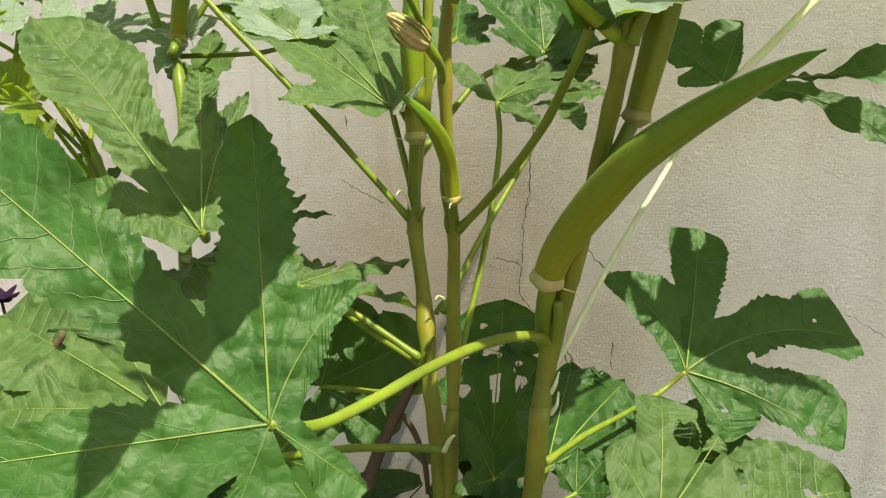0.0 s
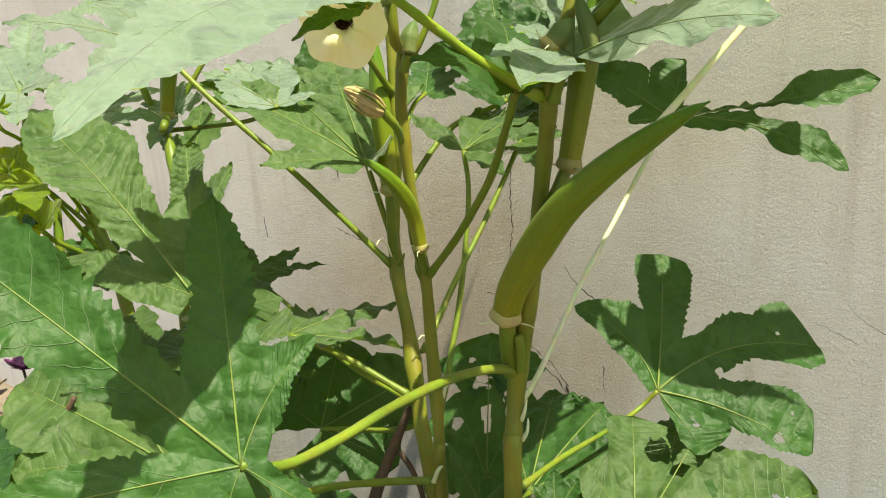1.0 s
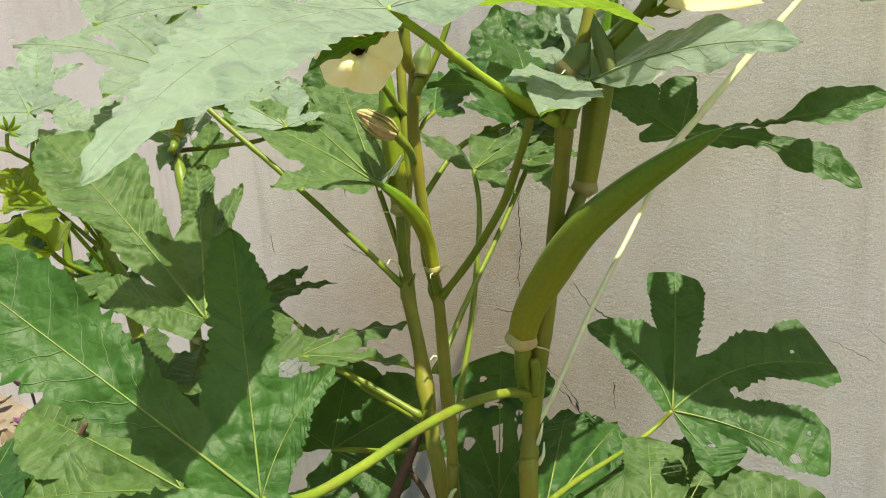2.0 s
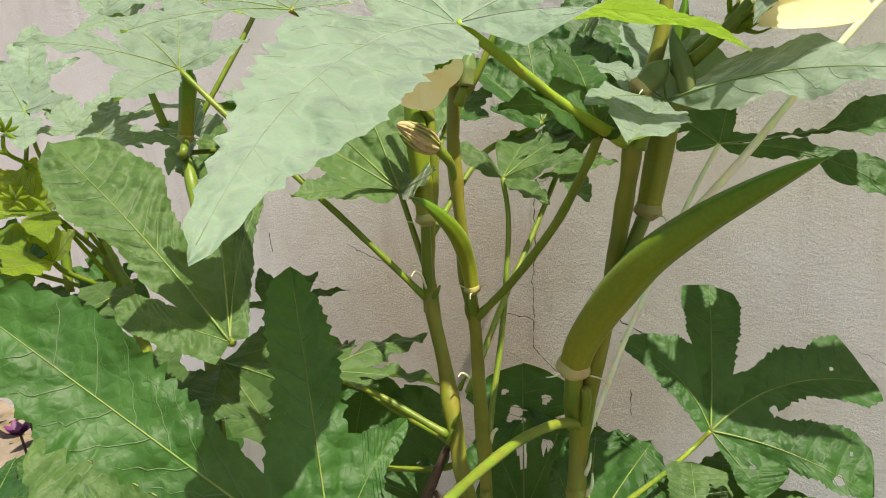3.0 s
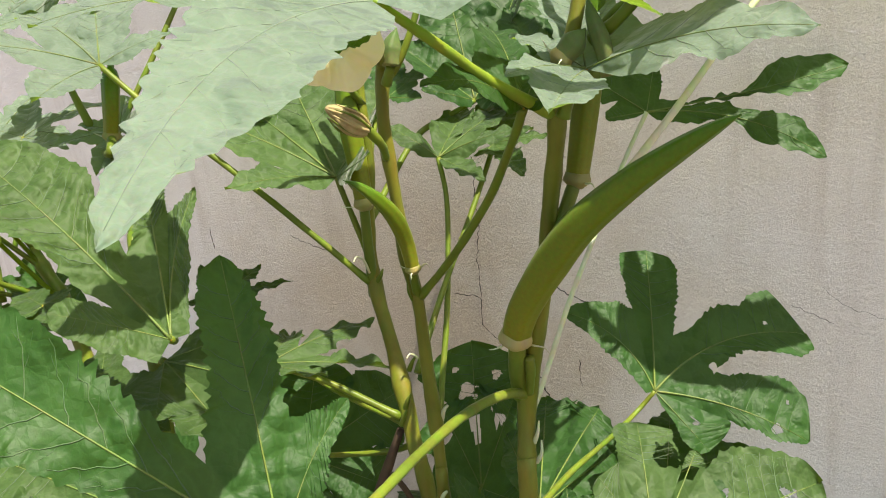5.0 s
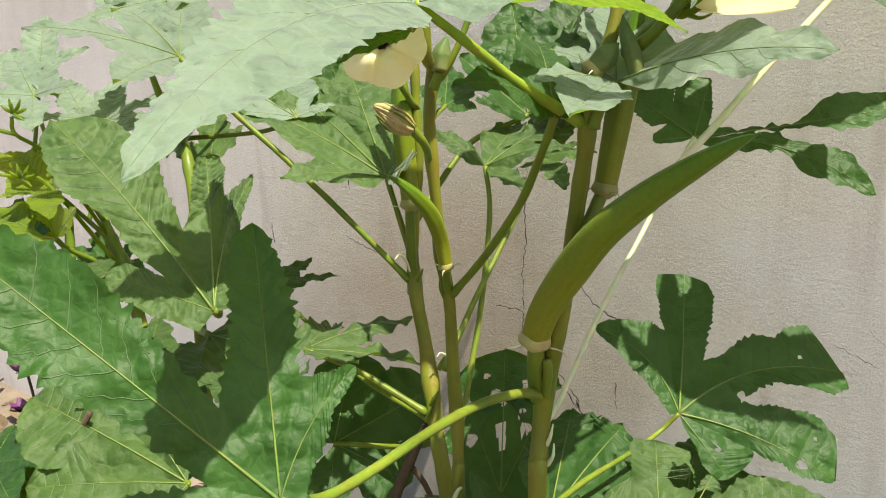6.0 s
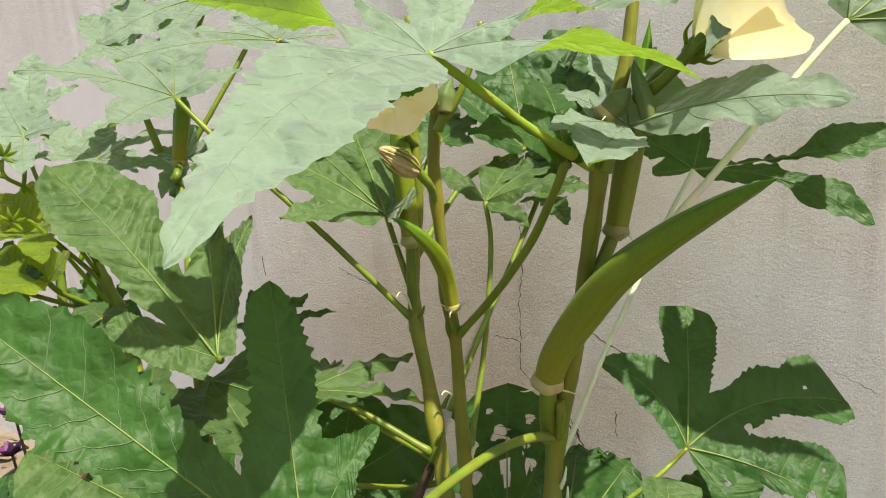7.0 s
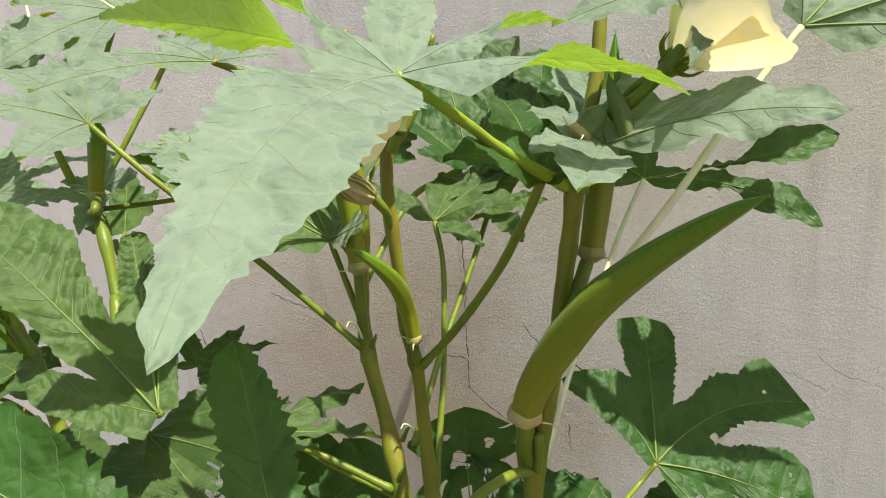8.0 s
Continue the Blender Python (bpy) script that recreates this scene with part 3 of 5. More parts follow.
# ---- wall and ground ----
def wall_point(s, z, out=0.0):
    """s metres along the wall, z up, out towards the plants."""
    return WALL_AT + WALL_DIR * s + WALL_OUT * out + Vector((0, 0, z))


def box_mesh(corner, along, deep, up):
    bm = bmesh.new()
    v = [bm.verts.new(corner + along * i + deep * j + up * k) for k in (0, 1) for j in (0, 1) for i in (0, 1)]
    for f in ((0, 2, 3, 1), (4, 5, 7, 6), (0, 1, 5, 4), (2, 6, 7, 3), (0, 4, 6, 2), (1, 3, 7, 5)):
        bm.faces.new([v[i] for i in f])
    return bm


WALL_TOP = 1.75
wall = mesh_object("wall_garden", box_mesh(wall_point(-6, -0.3), WALL_DIR * 9, -WALL_OUT * 0.18, Vector((0, 0, WALL_TOP + 0.3))), WALL)
tagged(wall, "rough grey plastered garden wall with hairline cracks", "wall", kind="structure")


def crack(points, wide, seed):
    """A thin jagged crack, filled with dirt, along points on the wall."""
    rng = random.Random(seed)
    bm = bmesh.new()
    run = []
    for (s0, z0), (s1, z1) in zip(points, points[1:]):
        steps = max(3, int(math.hypot(s1 - s0, z1 - z0) / 0.004))
        for k in range(steps):
            f = k / steps
            run.append((s0 + (s1 - s0) * f + rng.uniform(-1, 1) * 0.0014, z0 + (z1 - z0) * f + rng.uniform(-1, 1) * 0.0014))
    run.append(points[-1])
    last = None
    for i, (s, z) in enumerate(run):
        a, b = run[max(i - 1, 0)], run[min(i + 1, len(run) - 1)]
        d = Vector((b[0] - a[0], b[1] - a[1]))
        d = d.normalized() if d.length > 0 else Vector((1, 0))
        half = wide * 0.5 * rng.uniform(0.3, 1.3) * (0.35 if i in (0, len(run) - 1) else 1)
        pair = [bm.verts.new(wall_point(s - d.y * half * k, z + d.x * half * k, 0.0006)) for k in (-1, 1)]
        if last:
            bm.faces.new((last[0], pair[0], pair[1], last[1]))
        last = pair
    mesh_object("crack", bm, CRACK, wall)


for seed, (wide, points) in enumerate([
    (0.0007, [(-0.117, 0.645), (-0.120, 0.607), (-0.118, 0.569), (-0.124, 0.528), (-0.123, 0.484)]),
    (0.0006, [(-0.402, 0.541), (-0.367, 0.530), (-0.328, 0.522)]),
    (0.0008, [(-0.163, 0.485), (-0.123, 0.484), (-0.126, 0.448), (-0.101, 0.427), (-0.075, 0.413), (-0.051, 0.385)]),
    (0.0008, [(-0.053, 0.532), (-0.036, 0.509), (-0.006, 0.494), (0.016, 0.486)]),
    (0.0010, [(-0.093, 0.409), (-0.067, 0.394), (-0.054, 0.376)]),
    (0.0012, [(-0.393, 0.625), (-0.388, 0.608)]),
    (0.0012, [(-0.556, 0.542), (-0.554, 0.512)]),
    (0.0012, [(-0.544, 0.478), (-0.536, 0.453)]),
    (0.0024, [(-0.054, 0.386), (-0.048, 0.372), (-0.047, 0.358)]),
    (0.0003, [(0.226, 0.532), (0.240, 0.519), (0.252, 0.513), (0.28, 0.505)]),
    (0.0003, [(0.20, 0.512), (0.225, 0.502), (0.238, 0.497)]),
    (0.0007, [(-0.008, 0.422), (-0.006, 0.388)]),
]):
    crack(points, wide * 1.5, seed)


def ground_mesh():
    """One sheet: close squares round the bed, a wide ring out to the horizon."""
    bm = bmesh.new()
    n, half = 90, 2.6
    c = Vector((-0.4, 0.4, 0))
    grid = []
    for j in range(n + 1):
        row = []
        for i in range(n + 1):
            x, y = (i / n * 2 - 1) * half, (j / n * 2 - 1) * half
            edge = max(abs(x), abs(y)) / half
            z = (noise.noise(Vector((x * 3, y * 3, 0))) * 0.018 + noise.noise(Vector((x * 14, y * 14, 3))) * 0.010) * (1 - edge ** 4) - 0.004
            row.append(bm.verts.new(c + Vector((x, y, z))))
        grid.append(row)
    for a, b in zip(grid, grid[1:]):
        for i in range(n):
            bm.faces.new((a[i], a[i + 1], b[i + 1], b[i]))
    rim = [grid[0][i] for i in range(n + 1)] + [grid[j][n] for j in range(1, n + 1)] + [grid[n][i] for i in range(n - 1, -1, -1)] + [grid[j][0] for j in range(n - 1, 0, -1)]
    far = [bm.verts.new(c + (v.co - c).normalized() * 900) for v in rim]
    for k in range(len(rim)):
        q = (k + 1) % len(rim)
        bm.faces.new((rim[k], far[k], far[q], rim[q]))
    for f in bm.faces:
        f.smooth = True
    return bm


ground = tagged(mesh_object("ground", ground_mesh(), SOIL), "brown garden soil strewn with dry scraps", "ground", kind="structure")


def litter_mesh(seed, count, x0, x1, y0, y1):
    rng = random.Random(seed)
    bm = bmesh.new()
    for k in range(count):
        p = Vector((rng.uniform(x0, x1), rng.uniform(y0, y1), rng.uniform(0.010, 0.03)))
        if (p - WALL_AT).dot(WALL_OUT) < 0.03:
            continue
        m = Matrix.Translation(p) @ Euler((rng.uniform(-0.5, 0.5), rng.uniform(-0.5, 0.5), rng.uniform(0, 6.28))).to_matrix().to_4x4()
        L, w = rng.uniform(0.02, 0.07), rng.uniform(0.006, 0.022)
        rows = []
        for i in range(6):
            u = i / 5
            h = w * math.sin(math.pi * (0.06 + 0.9 * u)) ** 0.8
            rows.append([bm.verts.new(m @ Vector(((u - 0.5) * L, h * v, 0.25 * w * abs(v) + 0.006 * math.sin(u * 5 + k)))) for v in (-1, 0, 1)])
        for a, b in zip(rows, rows[1:]):
            for i in range(2):
                bm.faces.new((a[i], a[i + 1], b[i + 1], b[i]))
    return bm


tagged(mesh_object("leaf_litter", litter_mesh(5, 420, -1.6, 0.3, 0.3, 1.9), LITTER), "dry curled brown leaves on the soil", "leaf litter", kind="stuff")

def weeds_mesh(seed, count):
    """Low leaves between the stem feet, well below the pods."""
    rng = random.Random(seed)
    bm = bmesh.new()
    for k in range(count):
        p = WALL_AT + WALL_DIR * rng.uniform(-0.75, 0.55) + WALL_OUT * rng.uniform(0.06, 0.52)
        p.z = rng.uniform(0.03, 0.27)
        m = Matrix.Translation(p) @ Euler((rng.uniform(-0.6, 0.6), rng.uniform(-0.6, 0.6), rng.uniform(0, 6.28))).to_matrix().to_4x4()
        L, w = rng.uniform(0.07, 0.14), rng.uniform(0.025, 0.05)
        rows = []
        for i in range(8):
            u = i / 7
            h = w * math.sin(math.pi * (0.05 + 0.92 * u)) ** 0.7 * (1 if i % 2 else 0.88)
            rows.append([bm.verts.new(m @ Vector(((u - 0.5) * L, h * v, 0.2 * w * abs(v) - 0.25 * L * (u - 0.5) ** 2))) for v in (-1, -0.5, 0, 0.5, 1)])
        for a, b in zip(rows, rows[1:]):
            for i in range(4):
                bm.faces.new((a[i], a[i + 1], b[i + 1], b[i]))
        foot = Vector((p.x, p.y, 0.0))
        sweep(bm, smooth_line([foot, foot.lerp(p, 0.5), m @ Vector((-0.5 * L, 0, -0.06 * L))], [0.0014, 0.001], 3), 4, cap=False)
    for f in bm.faces:
        f.smooth = True
    return bm


tagged(mesh_object("low_weeds", weeds_mesh(9, 420), LEAF), "dark low weeds between the stem feet", "weeds", kind="stuff")

# ---- plants ----
# the plant with the longest pod
plant_pod = thing("okra_plant", (-0.032, 0.272, 0.000), "okra plant with long curved pod and broad lobed leaves", "okra plant", "okra plants along the wall")
rod("stem", plant_pod, [(-0.032, 0.272, 0.000), (-0.003, 0.334, 0.491), (0.001, 0.343, 0.536), (0.005, 0.352, 0.574), (0.012, 0.344, 0.620), (0.017, 0.334, 0.657), (0.021, 0.326, 0.699), (0.024, 0.319, 0.732), (0.026, 0.316, 0.755), (0.030, 0.315, 0.770), (0.039, 0.320, 0.797), (0.045, 0.327, 0.825), (0.049, 0.332, 0.848)], (0.0066, 0.0058, 0.0055, 0.0054, 0.005, 0.0047, 0.0044, 0.0041, 0.0039, 0.0038, 0.0034, 0.003, 0.0026), STEM, "thick olive green stem", 14, (0.27, 0.62, 0.7))
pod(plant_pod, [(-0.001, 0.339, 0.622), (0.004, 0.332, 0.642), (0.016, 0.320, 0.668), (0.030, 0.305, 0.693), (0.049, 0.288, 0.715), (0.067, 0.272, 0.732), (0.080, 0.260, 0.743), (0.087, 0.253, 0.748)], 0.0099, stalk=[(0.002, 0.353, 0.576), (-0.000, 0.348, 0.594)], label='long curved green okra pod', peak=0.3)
pod(plant_pod, [(0.037, 0.331, 0.711), (0.042, 0.332, 0.738), (0.047, 0.334, 0.766), (0.054, 0.340, 0.795), (0.058, 0.344, 0.819)], 0.0074, stalk=[(0.023, 0.325, 0.683), (0.030, 0.327, 0.697)], label='upright green okra pod beside the stem', peak=0.45)
rod("bud_scale", plant_pod, [(0.006, 0.341, 0.537), (0.009, 0.339, 0.544), (0.010, 0.342, 0.551)], (0.0016, 0.0011, 0.0005), PALE, "pale papery bud scale", 14, ())
rod("bud_scale", plant_pod, [(0.006, 0.344, 0.549), (0.008, 0.342, 0.556), (0.010, 0.346, 0.562)], (0.0016, 0.0011, 0.0005), PALE, "pale papery bud scale", 14, ())
rod("side_bud", plant_pod, [(0.006, 0.340, 0.608), (0.007, 0.343, 0.596), (0.006, 0.347, 0.581)], (0.0028, 0.0026), PETIOLE, "", 14, ())
pod(plant_pod, [(0.025, 0.302, 0.775), (0.031, 0.301, 0.781), (0.037, 0.301, 0.787)], 0.006, stalk=[(0.029, 0.309, 0.764)], label='small pale young pod', skin_material=BUD, peak=0.5)
pod(plant_pod, [(0.046, 0.299, 0.765), (0.044, 0.299, 0.778), (0.040, 0.301, 0.792), (0.039, 0.303, 0.800)], 0.0042, label='thin dark green young pod', skin_material=BUD, collar=False, peak=0.4)
leaf(plant_pod, (-0.111, 0.173, 0.631), [((-0.079, 0.171, 0.608), 0.16, 0.0), ((-0.085, 0.209, 0.668), 0.09, 0.01), ((-0.126, 0.230, 0.723), 0.11, 0.015), ((-0.225, 0.194, 0.728), 0.11, 0.025), ((-0.221, 0.132, 0.634), 0.13, 0.02), ((-0.127, 0.139, 0.588), 0.18, 0.0)], sinus=[(-0.102, 0.177, 0.631), (-0.106, 0.201, 0.668), (-0.134, 0.186, 0.663), (-0.136, 0.170, 0.640), (-0.119, 0.162, 0.619)], ends=((-0.101, 0.171, 0.622), (-0.107, 0.170, 0.623)), edges={0: ([0.118, 0.187, 0.256, 0.263, 0.252, 0.193], [0.148, 0.128, 0.129, 0.127, 0.088, 0.051]), 1: ([0.118, 0.145, 0.119, 0.065, 0.064, 0.047], [0.189, 0.136, 0.082, 0.059, 0.05, 0.041]), 2: ([0.107, 0.109, 0.116, 0.102, 0.08, 0.054], [0.162, 0.129, 0.11, 0.116, 0.115, 0.085]), 3: ([0.095, 0.111, 0.128, 0.143, 0.141, 0.105], [0.077, 0.087, 0.108, 0.129, 0.109, 0.089]), 4: ([0.1, 0.106, 0.093, 0.073, 0.061, 0.049], [0.184, 0.207, 0.201, 0.191, 0.161, 0.127]), 5: ([0.078, 0.086, 0.077, 0.069, 0.061, 0.053], [0.248, 0.354, 0.32, 0.287, 0.253, 0.219])}, sway={1: 0.07}, petiole=[(0.006, 0.353, 0.577), (-0.010, 0.333, 0.590), (-0.036, 0.301, 0.600), (-0.062, 0.258, 0.608), (-0.083, 0.225, 0.611), (-0.100, 0.195, 0.617)], thick=(0.0031, 0.0021), seed=3, across=14, per=6, puff=0.0008, teeth=15, jag=0.055, wave=0.01, fold=0.12, rib=0.0006, ribs=6, label="large dark green lobed leaf held out low")
leaf(plant_pod, (-0.057, 0.272, 0.808), [((0.057, 0.260, 0.790), 0.13, 0.10, -0.95, -0.5), ((0.026, 0.328, 0.825), 0.13, 0.08, -0.95, -0.8), ((-0.040, 0.364, 0.860), 0.17, 0.05), ((-0.121, 0.330, 0.850), 0.13, 0.07, 1.05, 0.9), ((-0.166, 0.284, 0.838), 0.16, 0.05, 1.15, 1.15), ((-0.116, 0.101, 0.765), 0.13, 0.05)], petiole=[(0.022, 0.316, 0.749), (-0.006, 0.301, 0.767), (-0.027, 0.289, 0.784), (-0.043, 0.280, 0.797)], thick=(0.0031, 0.0020), petiole_material=LIT_PETIOLE, sinus=[0.26, 0.26, 0.26, 0.26, (-0.088, 0.254, 0.812)], ends=((-0.032, 0.253, 0.798), (-0.049, 0.257, 0.801)), edges={5: ([0.175, 0.145, 0.102, 0.072, 0.050, 0.028], [0.120, 0.135, 0.142, 0.132, 0.090, 0.042])}, sway={5: -0.06}, seed=5, teeth=17, jag=0.042, wave=0.006, fold=0.06, rib=0.00028, ribs=6, rib_material=SILVER, material=SUNLIT, label="pale sunlit lobed leaf spread over the plant")
leaf(plant_pod, (0.036, 0.300, 0.769), [((0.006, 0.249, 0.758), 0.32, 0.05), ((-0.006, 0.274, 0.773), 0.25, 0.06), ((0.008, 0.338, 0.785), 0.22, 0.05), ((0.051, 0.394, 0.805), 0.2, 0.05), ((0.108, 0.235, 0.781), 0.19, 0.07)], petiole=[(0.027, 0.312, 0.747), (0.031, 0.307, 0.760)], sinus=0.35, seed=8, teeth=11, end=2.8, material=SUNLIT, jag=0.04, wave=0.02, fold=0.18, rib=0.0006, label="sunlit leaf with a long drooping lobe")
leaf(plant_pod, (0.183, 0.386, 0.813), [((0.310, 0.345, 0.792), 0.09, 0.05), ((0.362, 0.379, 0.838), 0.20, 0.05), ((0.290, 0.455, 0.870), 0.22, 0.05), ((0.214, 0.462, 0.872), 0.13, 0.05), ((0.182, 0.395, 0.890), 0.10, 0.05)], petiole=[(0.029, 0.338, 0.673), (0.061, 0.346, 0.700), (0.094, 0.357, 0.729), (0.123, 0.369, 0.756), (0.160, 0.380, 0.792)], thick=(0.0022, 0.0020), petiole_material=PALE, sinus=[0.3, 0.62, 0.5, 0.25], seed=12, teeth=12, jag=0.045, material=SUNLIT, label="pale leaf on a long straight petiole")
leaf(plant_pod, (0.115, 0.439, 0.515), [((0.142, 0.405, 0.480), 0.28, 0.03), ((0.217, 0.405, 0.476), 0.18, 0.03), ((0.244, 0.462, 0.533), 0.18, 0.03), ((0.139, 0.520, 0.598), 0.18, 0.03), ((0.060, 0.487, 0.568), 0.17, 0.03)], sinus=[(0.163, 0.420, 0.494), (0.163, 0.446, 0.521), (0.141, 0.468, 0.544), (0.115, 0.485, 0.563)], ends=((0.117, 0.431, 0.507), (0.108, 0.438, 0.515)), edges={0: ([0.081, 0.103, 0.144, 0.184, 0.174, 0.139], [0.502, 0.482, 0.461, 0.441, 0.375, 0.308]), 1: ([0.074, 0.103, 0.111, 0.116, 0.081, 0.047], [0.234, 0.255, 0.279, 0.313, 0.322, 0.27]), 2: ([0.05, 0.095, 0.14, 0.177, 0.21, 0.158], [0.209, 0.2, 0.213, 0.188, 0.262, 0.286]), 3: ([0.157, 0.17, 0.186, 0.196, 0.198, 0.158], [0.14, 0.164, 0.179, 0.19, 0.197, 0.184]), 4: ([0.368, 0.289, 0.219, 0.182, 0.145, 0.111], [0.107, 0.163, 0.155, 0.123, 0.091, 0.067])}, sway={1: 0.05, 2: 0.12, 4: -0.13}, petiole=[(0.003, 0.339, 0.504), (0.034, 0.376, 0.501), (0.071, 0.410, 0.500), (0.100, 0.436, 0.502)], thick=(0.0022, 0.0016), petiole_material=PETIOLE, seed=14, across=18, per=6, puff=0.0009, teeth=14, jag=0.032, wave=0.008, end=3.4, belly=0.34, rib=0.0008, holes=[(2, 0.72, 0.25, 0.0022), (1, 0.62, -0.25, 0.0035), (1, 0.72, 0.55, 0.002), (0, 0.05, 0.3, 0.003), (2, 0.02, -0.9, 0.004)], label="broad eaten leaf half in the shade of the wall")
leaf(plant_pod, (0.073, 0.330, 0.468), [((0.049, 0.364, 0.503), 0.30, 0.03), ((0.086, 0.395, 0.519), 0.26, 0.03), ((0.122, 0.382, 0.499), 0.07, 0.03), ((0.204, 0.371, 0.467), 0.19, 0.03), ((0.126, 0.315, 0.440), 0.29, 0.03)], sinus=[(0.065, 0.372, 0.505), (0.108, 0.372, 0.493), (0.125, 0.373, 0.490), (0.138, 0.333, 0.452)], ends=((0.050, 0.327, 0.471), (0.076, 0.317, 0.456)), edges={0: ([0.361, 0.34, 0.32, 0.286, 0.237, 0.175], [0.319, 0.316, 0.313, 0.31, 0.307, 0.304]), 1: ([0.214, 0.221, 0.227, 0.232, 0.238, 0.184], [0.313, 0.304, 0.296, 0.287, 0.29, 0.3]), 2: ([0.054, 0.059, 0.064, 0.056, 0.048, 0.04], [0.121, 0.109, 0.097, 0.085, 0.074, 0.062]), 3: ([0.283, 0.293, 0.275, 0.23, 0.197, 0.134], [0.161, 0.16, 0.148, 0.136, 0.12, 0.09]), 4: ([0.411, 0.411, 0.411, 0.411, 0.411, 0.411], [0.211, 0.204, 0.198, 0.178, 0.151, 0.125])}, sway={}, petiole=[(-0.003, 0.333, 0.469), (0.043, 0.340, 0.451)], material=COARSE, seed=17, puff=0.0008, teeth=9, jag=0.03, wave=0.01, end=4.0, holes=[(1, 0.25, 0.72, 0.0085), (2, -0.1, 0.3, 0.0055), (3, 0.02, -0.55, 0.005), (3, -0.15, 0.1, 0.003), (3, 0.62, 0.1, 0.006)], ribs=5, rib=0.0009, label="sunlit low leaf with insect holes")
leaf(plant_pod, (0.120, 0.430, 0.445), [((0.058, 0.420, 0.435), 0.30, 0.02), ((0.086, 0.487, 0.455), 0.30, 0.02), ((0.150, 0.500, 0.458), 0.30, 0.02), ((0.196, 0.445, 0.447), 0.30, 0.02), ((0.150, 0.380, 0.425), 0.30, 0.02)], petiole=[(-0.007, 0.327, 0.430), (0.050, 0.362, 0.428)], thick=(0.0026, 0.0020), sinus=0.6, seed=211, teeth=8, label="dark leaf under the eaten one")
leaf(plant_pod, (0.011, 0.377, 0.474), [((0.070, 0.377, 0.466), 0.28, 0.03), ((0.078, 0.427, 0.475), 0.26, 0.03), ((0.079, 0.464, 0.492), 0.26, 0.03), ((0.042, 0.488, 0.492), 0.24, 0.03), ((0.004, 0.463, 0.481), 0.2, 0.02)], petiole=[(-0.005, 0.337, 0.481), (0.004, 0.355, 0.479)], sinus=0.92, seed=21, puff=0.0004, teeth=8, jag=0.04, label="broad green leaf behind the stem foot")
leaf(plant_pod, (0.024, 0.339, 0.484), [((0.044, 0.331, 0.491), 0.3, 0.0), ((0.042, 0.350, 0.501), 0.3, 0.0), ((0.027, 0.360, 0.502), 0.28, 0.0), ((0.012, 0.348, 0.499), 0.3, 0.0)], petiole=[(-0.002, 0.330, 0.477), (0.011, 0.334, 0.480)], thick=(0.0018, 0.0014), sinus=0.6, seed=23, teeth=6, jag=0.05, rib=0.0006, ribs=4, label="small young leaf near the stem foot")
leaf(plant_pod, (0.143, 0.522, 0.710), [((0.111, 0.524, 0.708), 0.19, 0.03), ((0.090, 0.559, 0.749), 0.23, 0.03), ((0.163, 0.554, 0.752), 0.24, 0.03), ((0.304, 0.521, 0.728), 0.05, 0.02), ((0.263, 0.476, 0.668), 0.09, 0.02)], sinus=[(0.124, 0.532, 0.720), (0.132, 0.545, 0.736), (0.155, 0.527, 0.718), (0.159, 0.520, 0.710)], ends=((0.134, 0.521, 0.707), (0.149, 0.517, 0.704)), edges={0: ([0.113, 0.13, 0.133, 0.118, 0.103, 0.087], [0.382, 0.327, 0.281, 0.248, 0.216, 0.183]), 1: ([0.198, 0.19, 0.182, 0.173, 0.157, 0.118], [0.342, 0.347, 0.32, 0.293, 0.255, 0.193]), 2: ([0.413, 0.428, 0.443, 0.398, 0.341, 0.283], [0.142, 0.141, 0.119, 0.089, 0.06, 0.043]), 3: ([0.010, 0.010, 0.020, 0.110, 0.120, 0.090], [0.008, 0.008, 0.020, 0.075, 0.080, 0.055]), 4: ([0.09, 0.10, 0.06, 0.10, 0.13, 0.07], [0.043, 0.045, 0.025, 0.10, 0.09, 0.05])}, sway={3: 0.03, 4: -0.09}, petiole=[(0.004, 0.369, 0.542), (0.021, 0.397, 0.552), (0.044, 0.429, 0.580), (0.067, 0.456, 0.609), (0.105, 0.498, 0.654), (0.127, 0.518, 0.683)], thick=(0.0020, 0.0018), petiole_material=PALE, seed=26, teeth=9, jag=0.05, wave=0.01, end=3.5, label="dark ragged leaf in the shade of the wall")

flower(plant_pod, (0.063, 0.294, 0.801), (0.089, 0.288, 0.822), 0.032, 0.16, bowl=True, stalk=[(0.044, 0.313, 0.782), (0.052, 0.305, 0.793)], seed=4, label="large cream okra flower seen from its side")
leaf(plant_pod, (0.094, 0.297, 0.836), [((0.184, 0.410, 0.883), 0.2, 0.05), ((0.105, 0.418, 0.904), 0.2, 0.05), ((0.009, 0.285, 0.821), 0.16, 0.06), ((0.060, 0.268, 0.800), 0.14, 0.05)], petiole=[(0.043, 0.310, 0.781), (0.052, 0.297, 0.791), (0.067, 0.286, 0.810)], sinus=0.4, seed=31, teeth=10, material=SUNLIT, label="upper leaf at the top of the plant")
rod("stem", plant_pod, [(0.049, 0.332, 0.848), (0.058, 0.354, 0.892), (0.067, 0.376, 0.941)], (0.003, 0.0026, 0.002), STEM, "", 14, ())
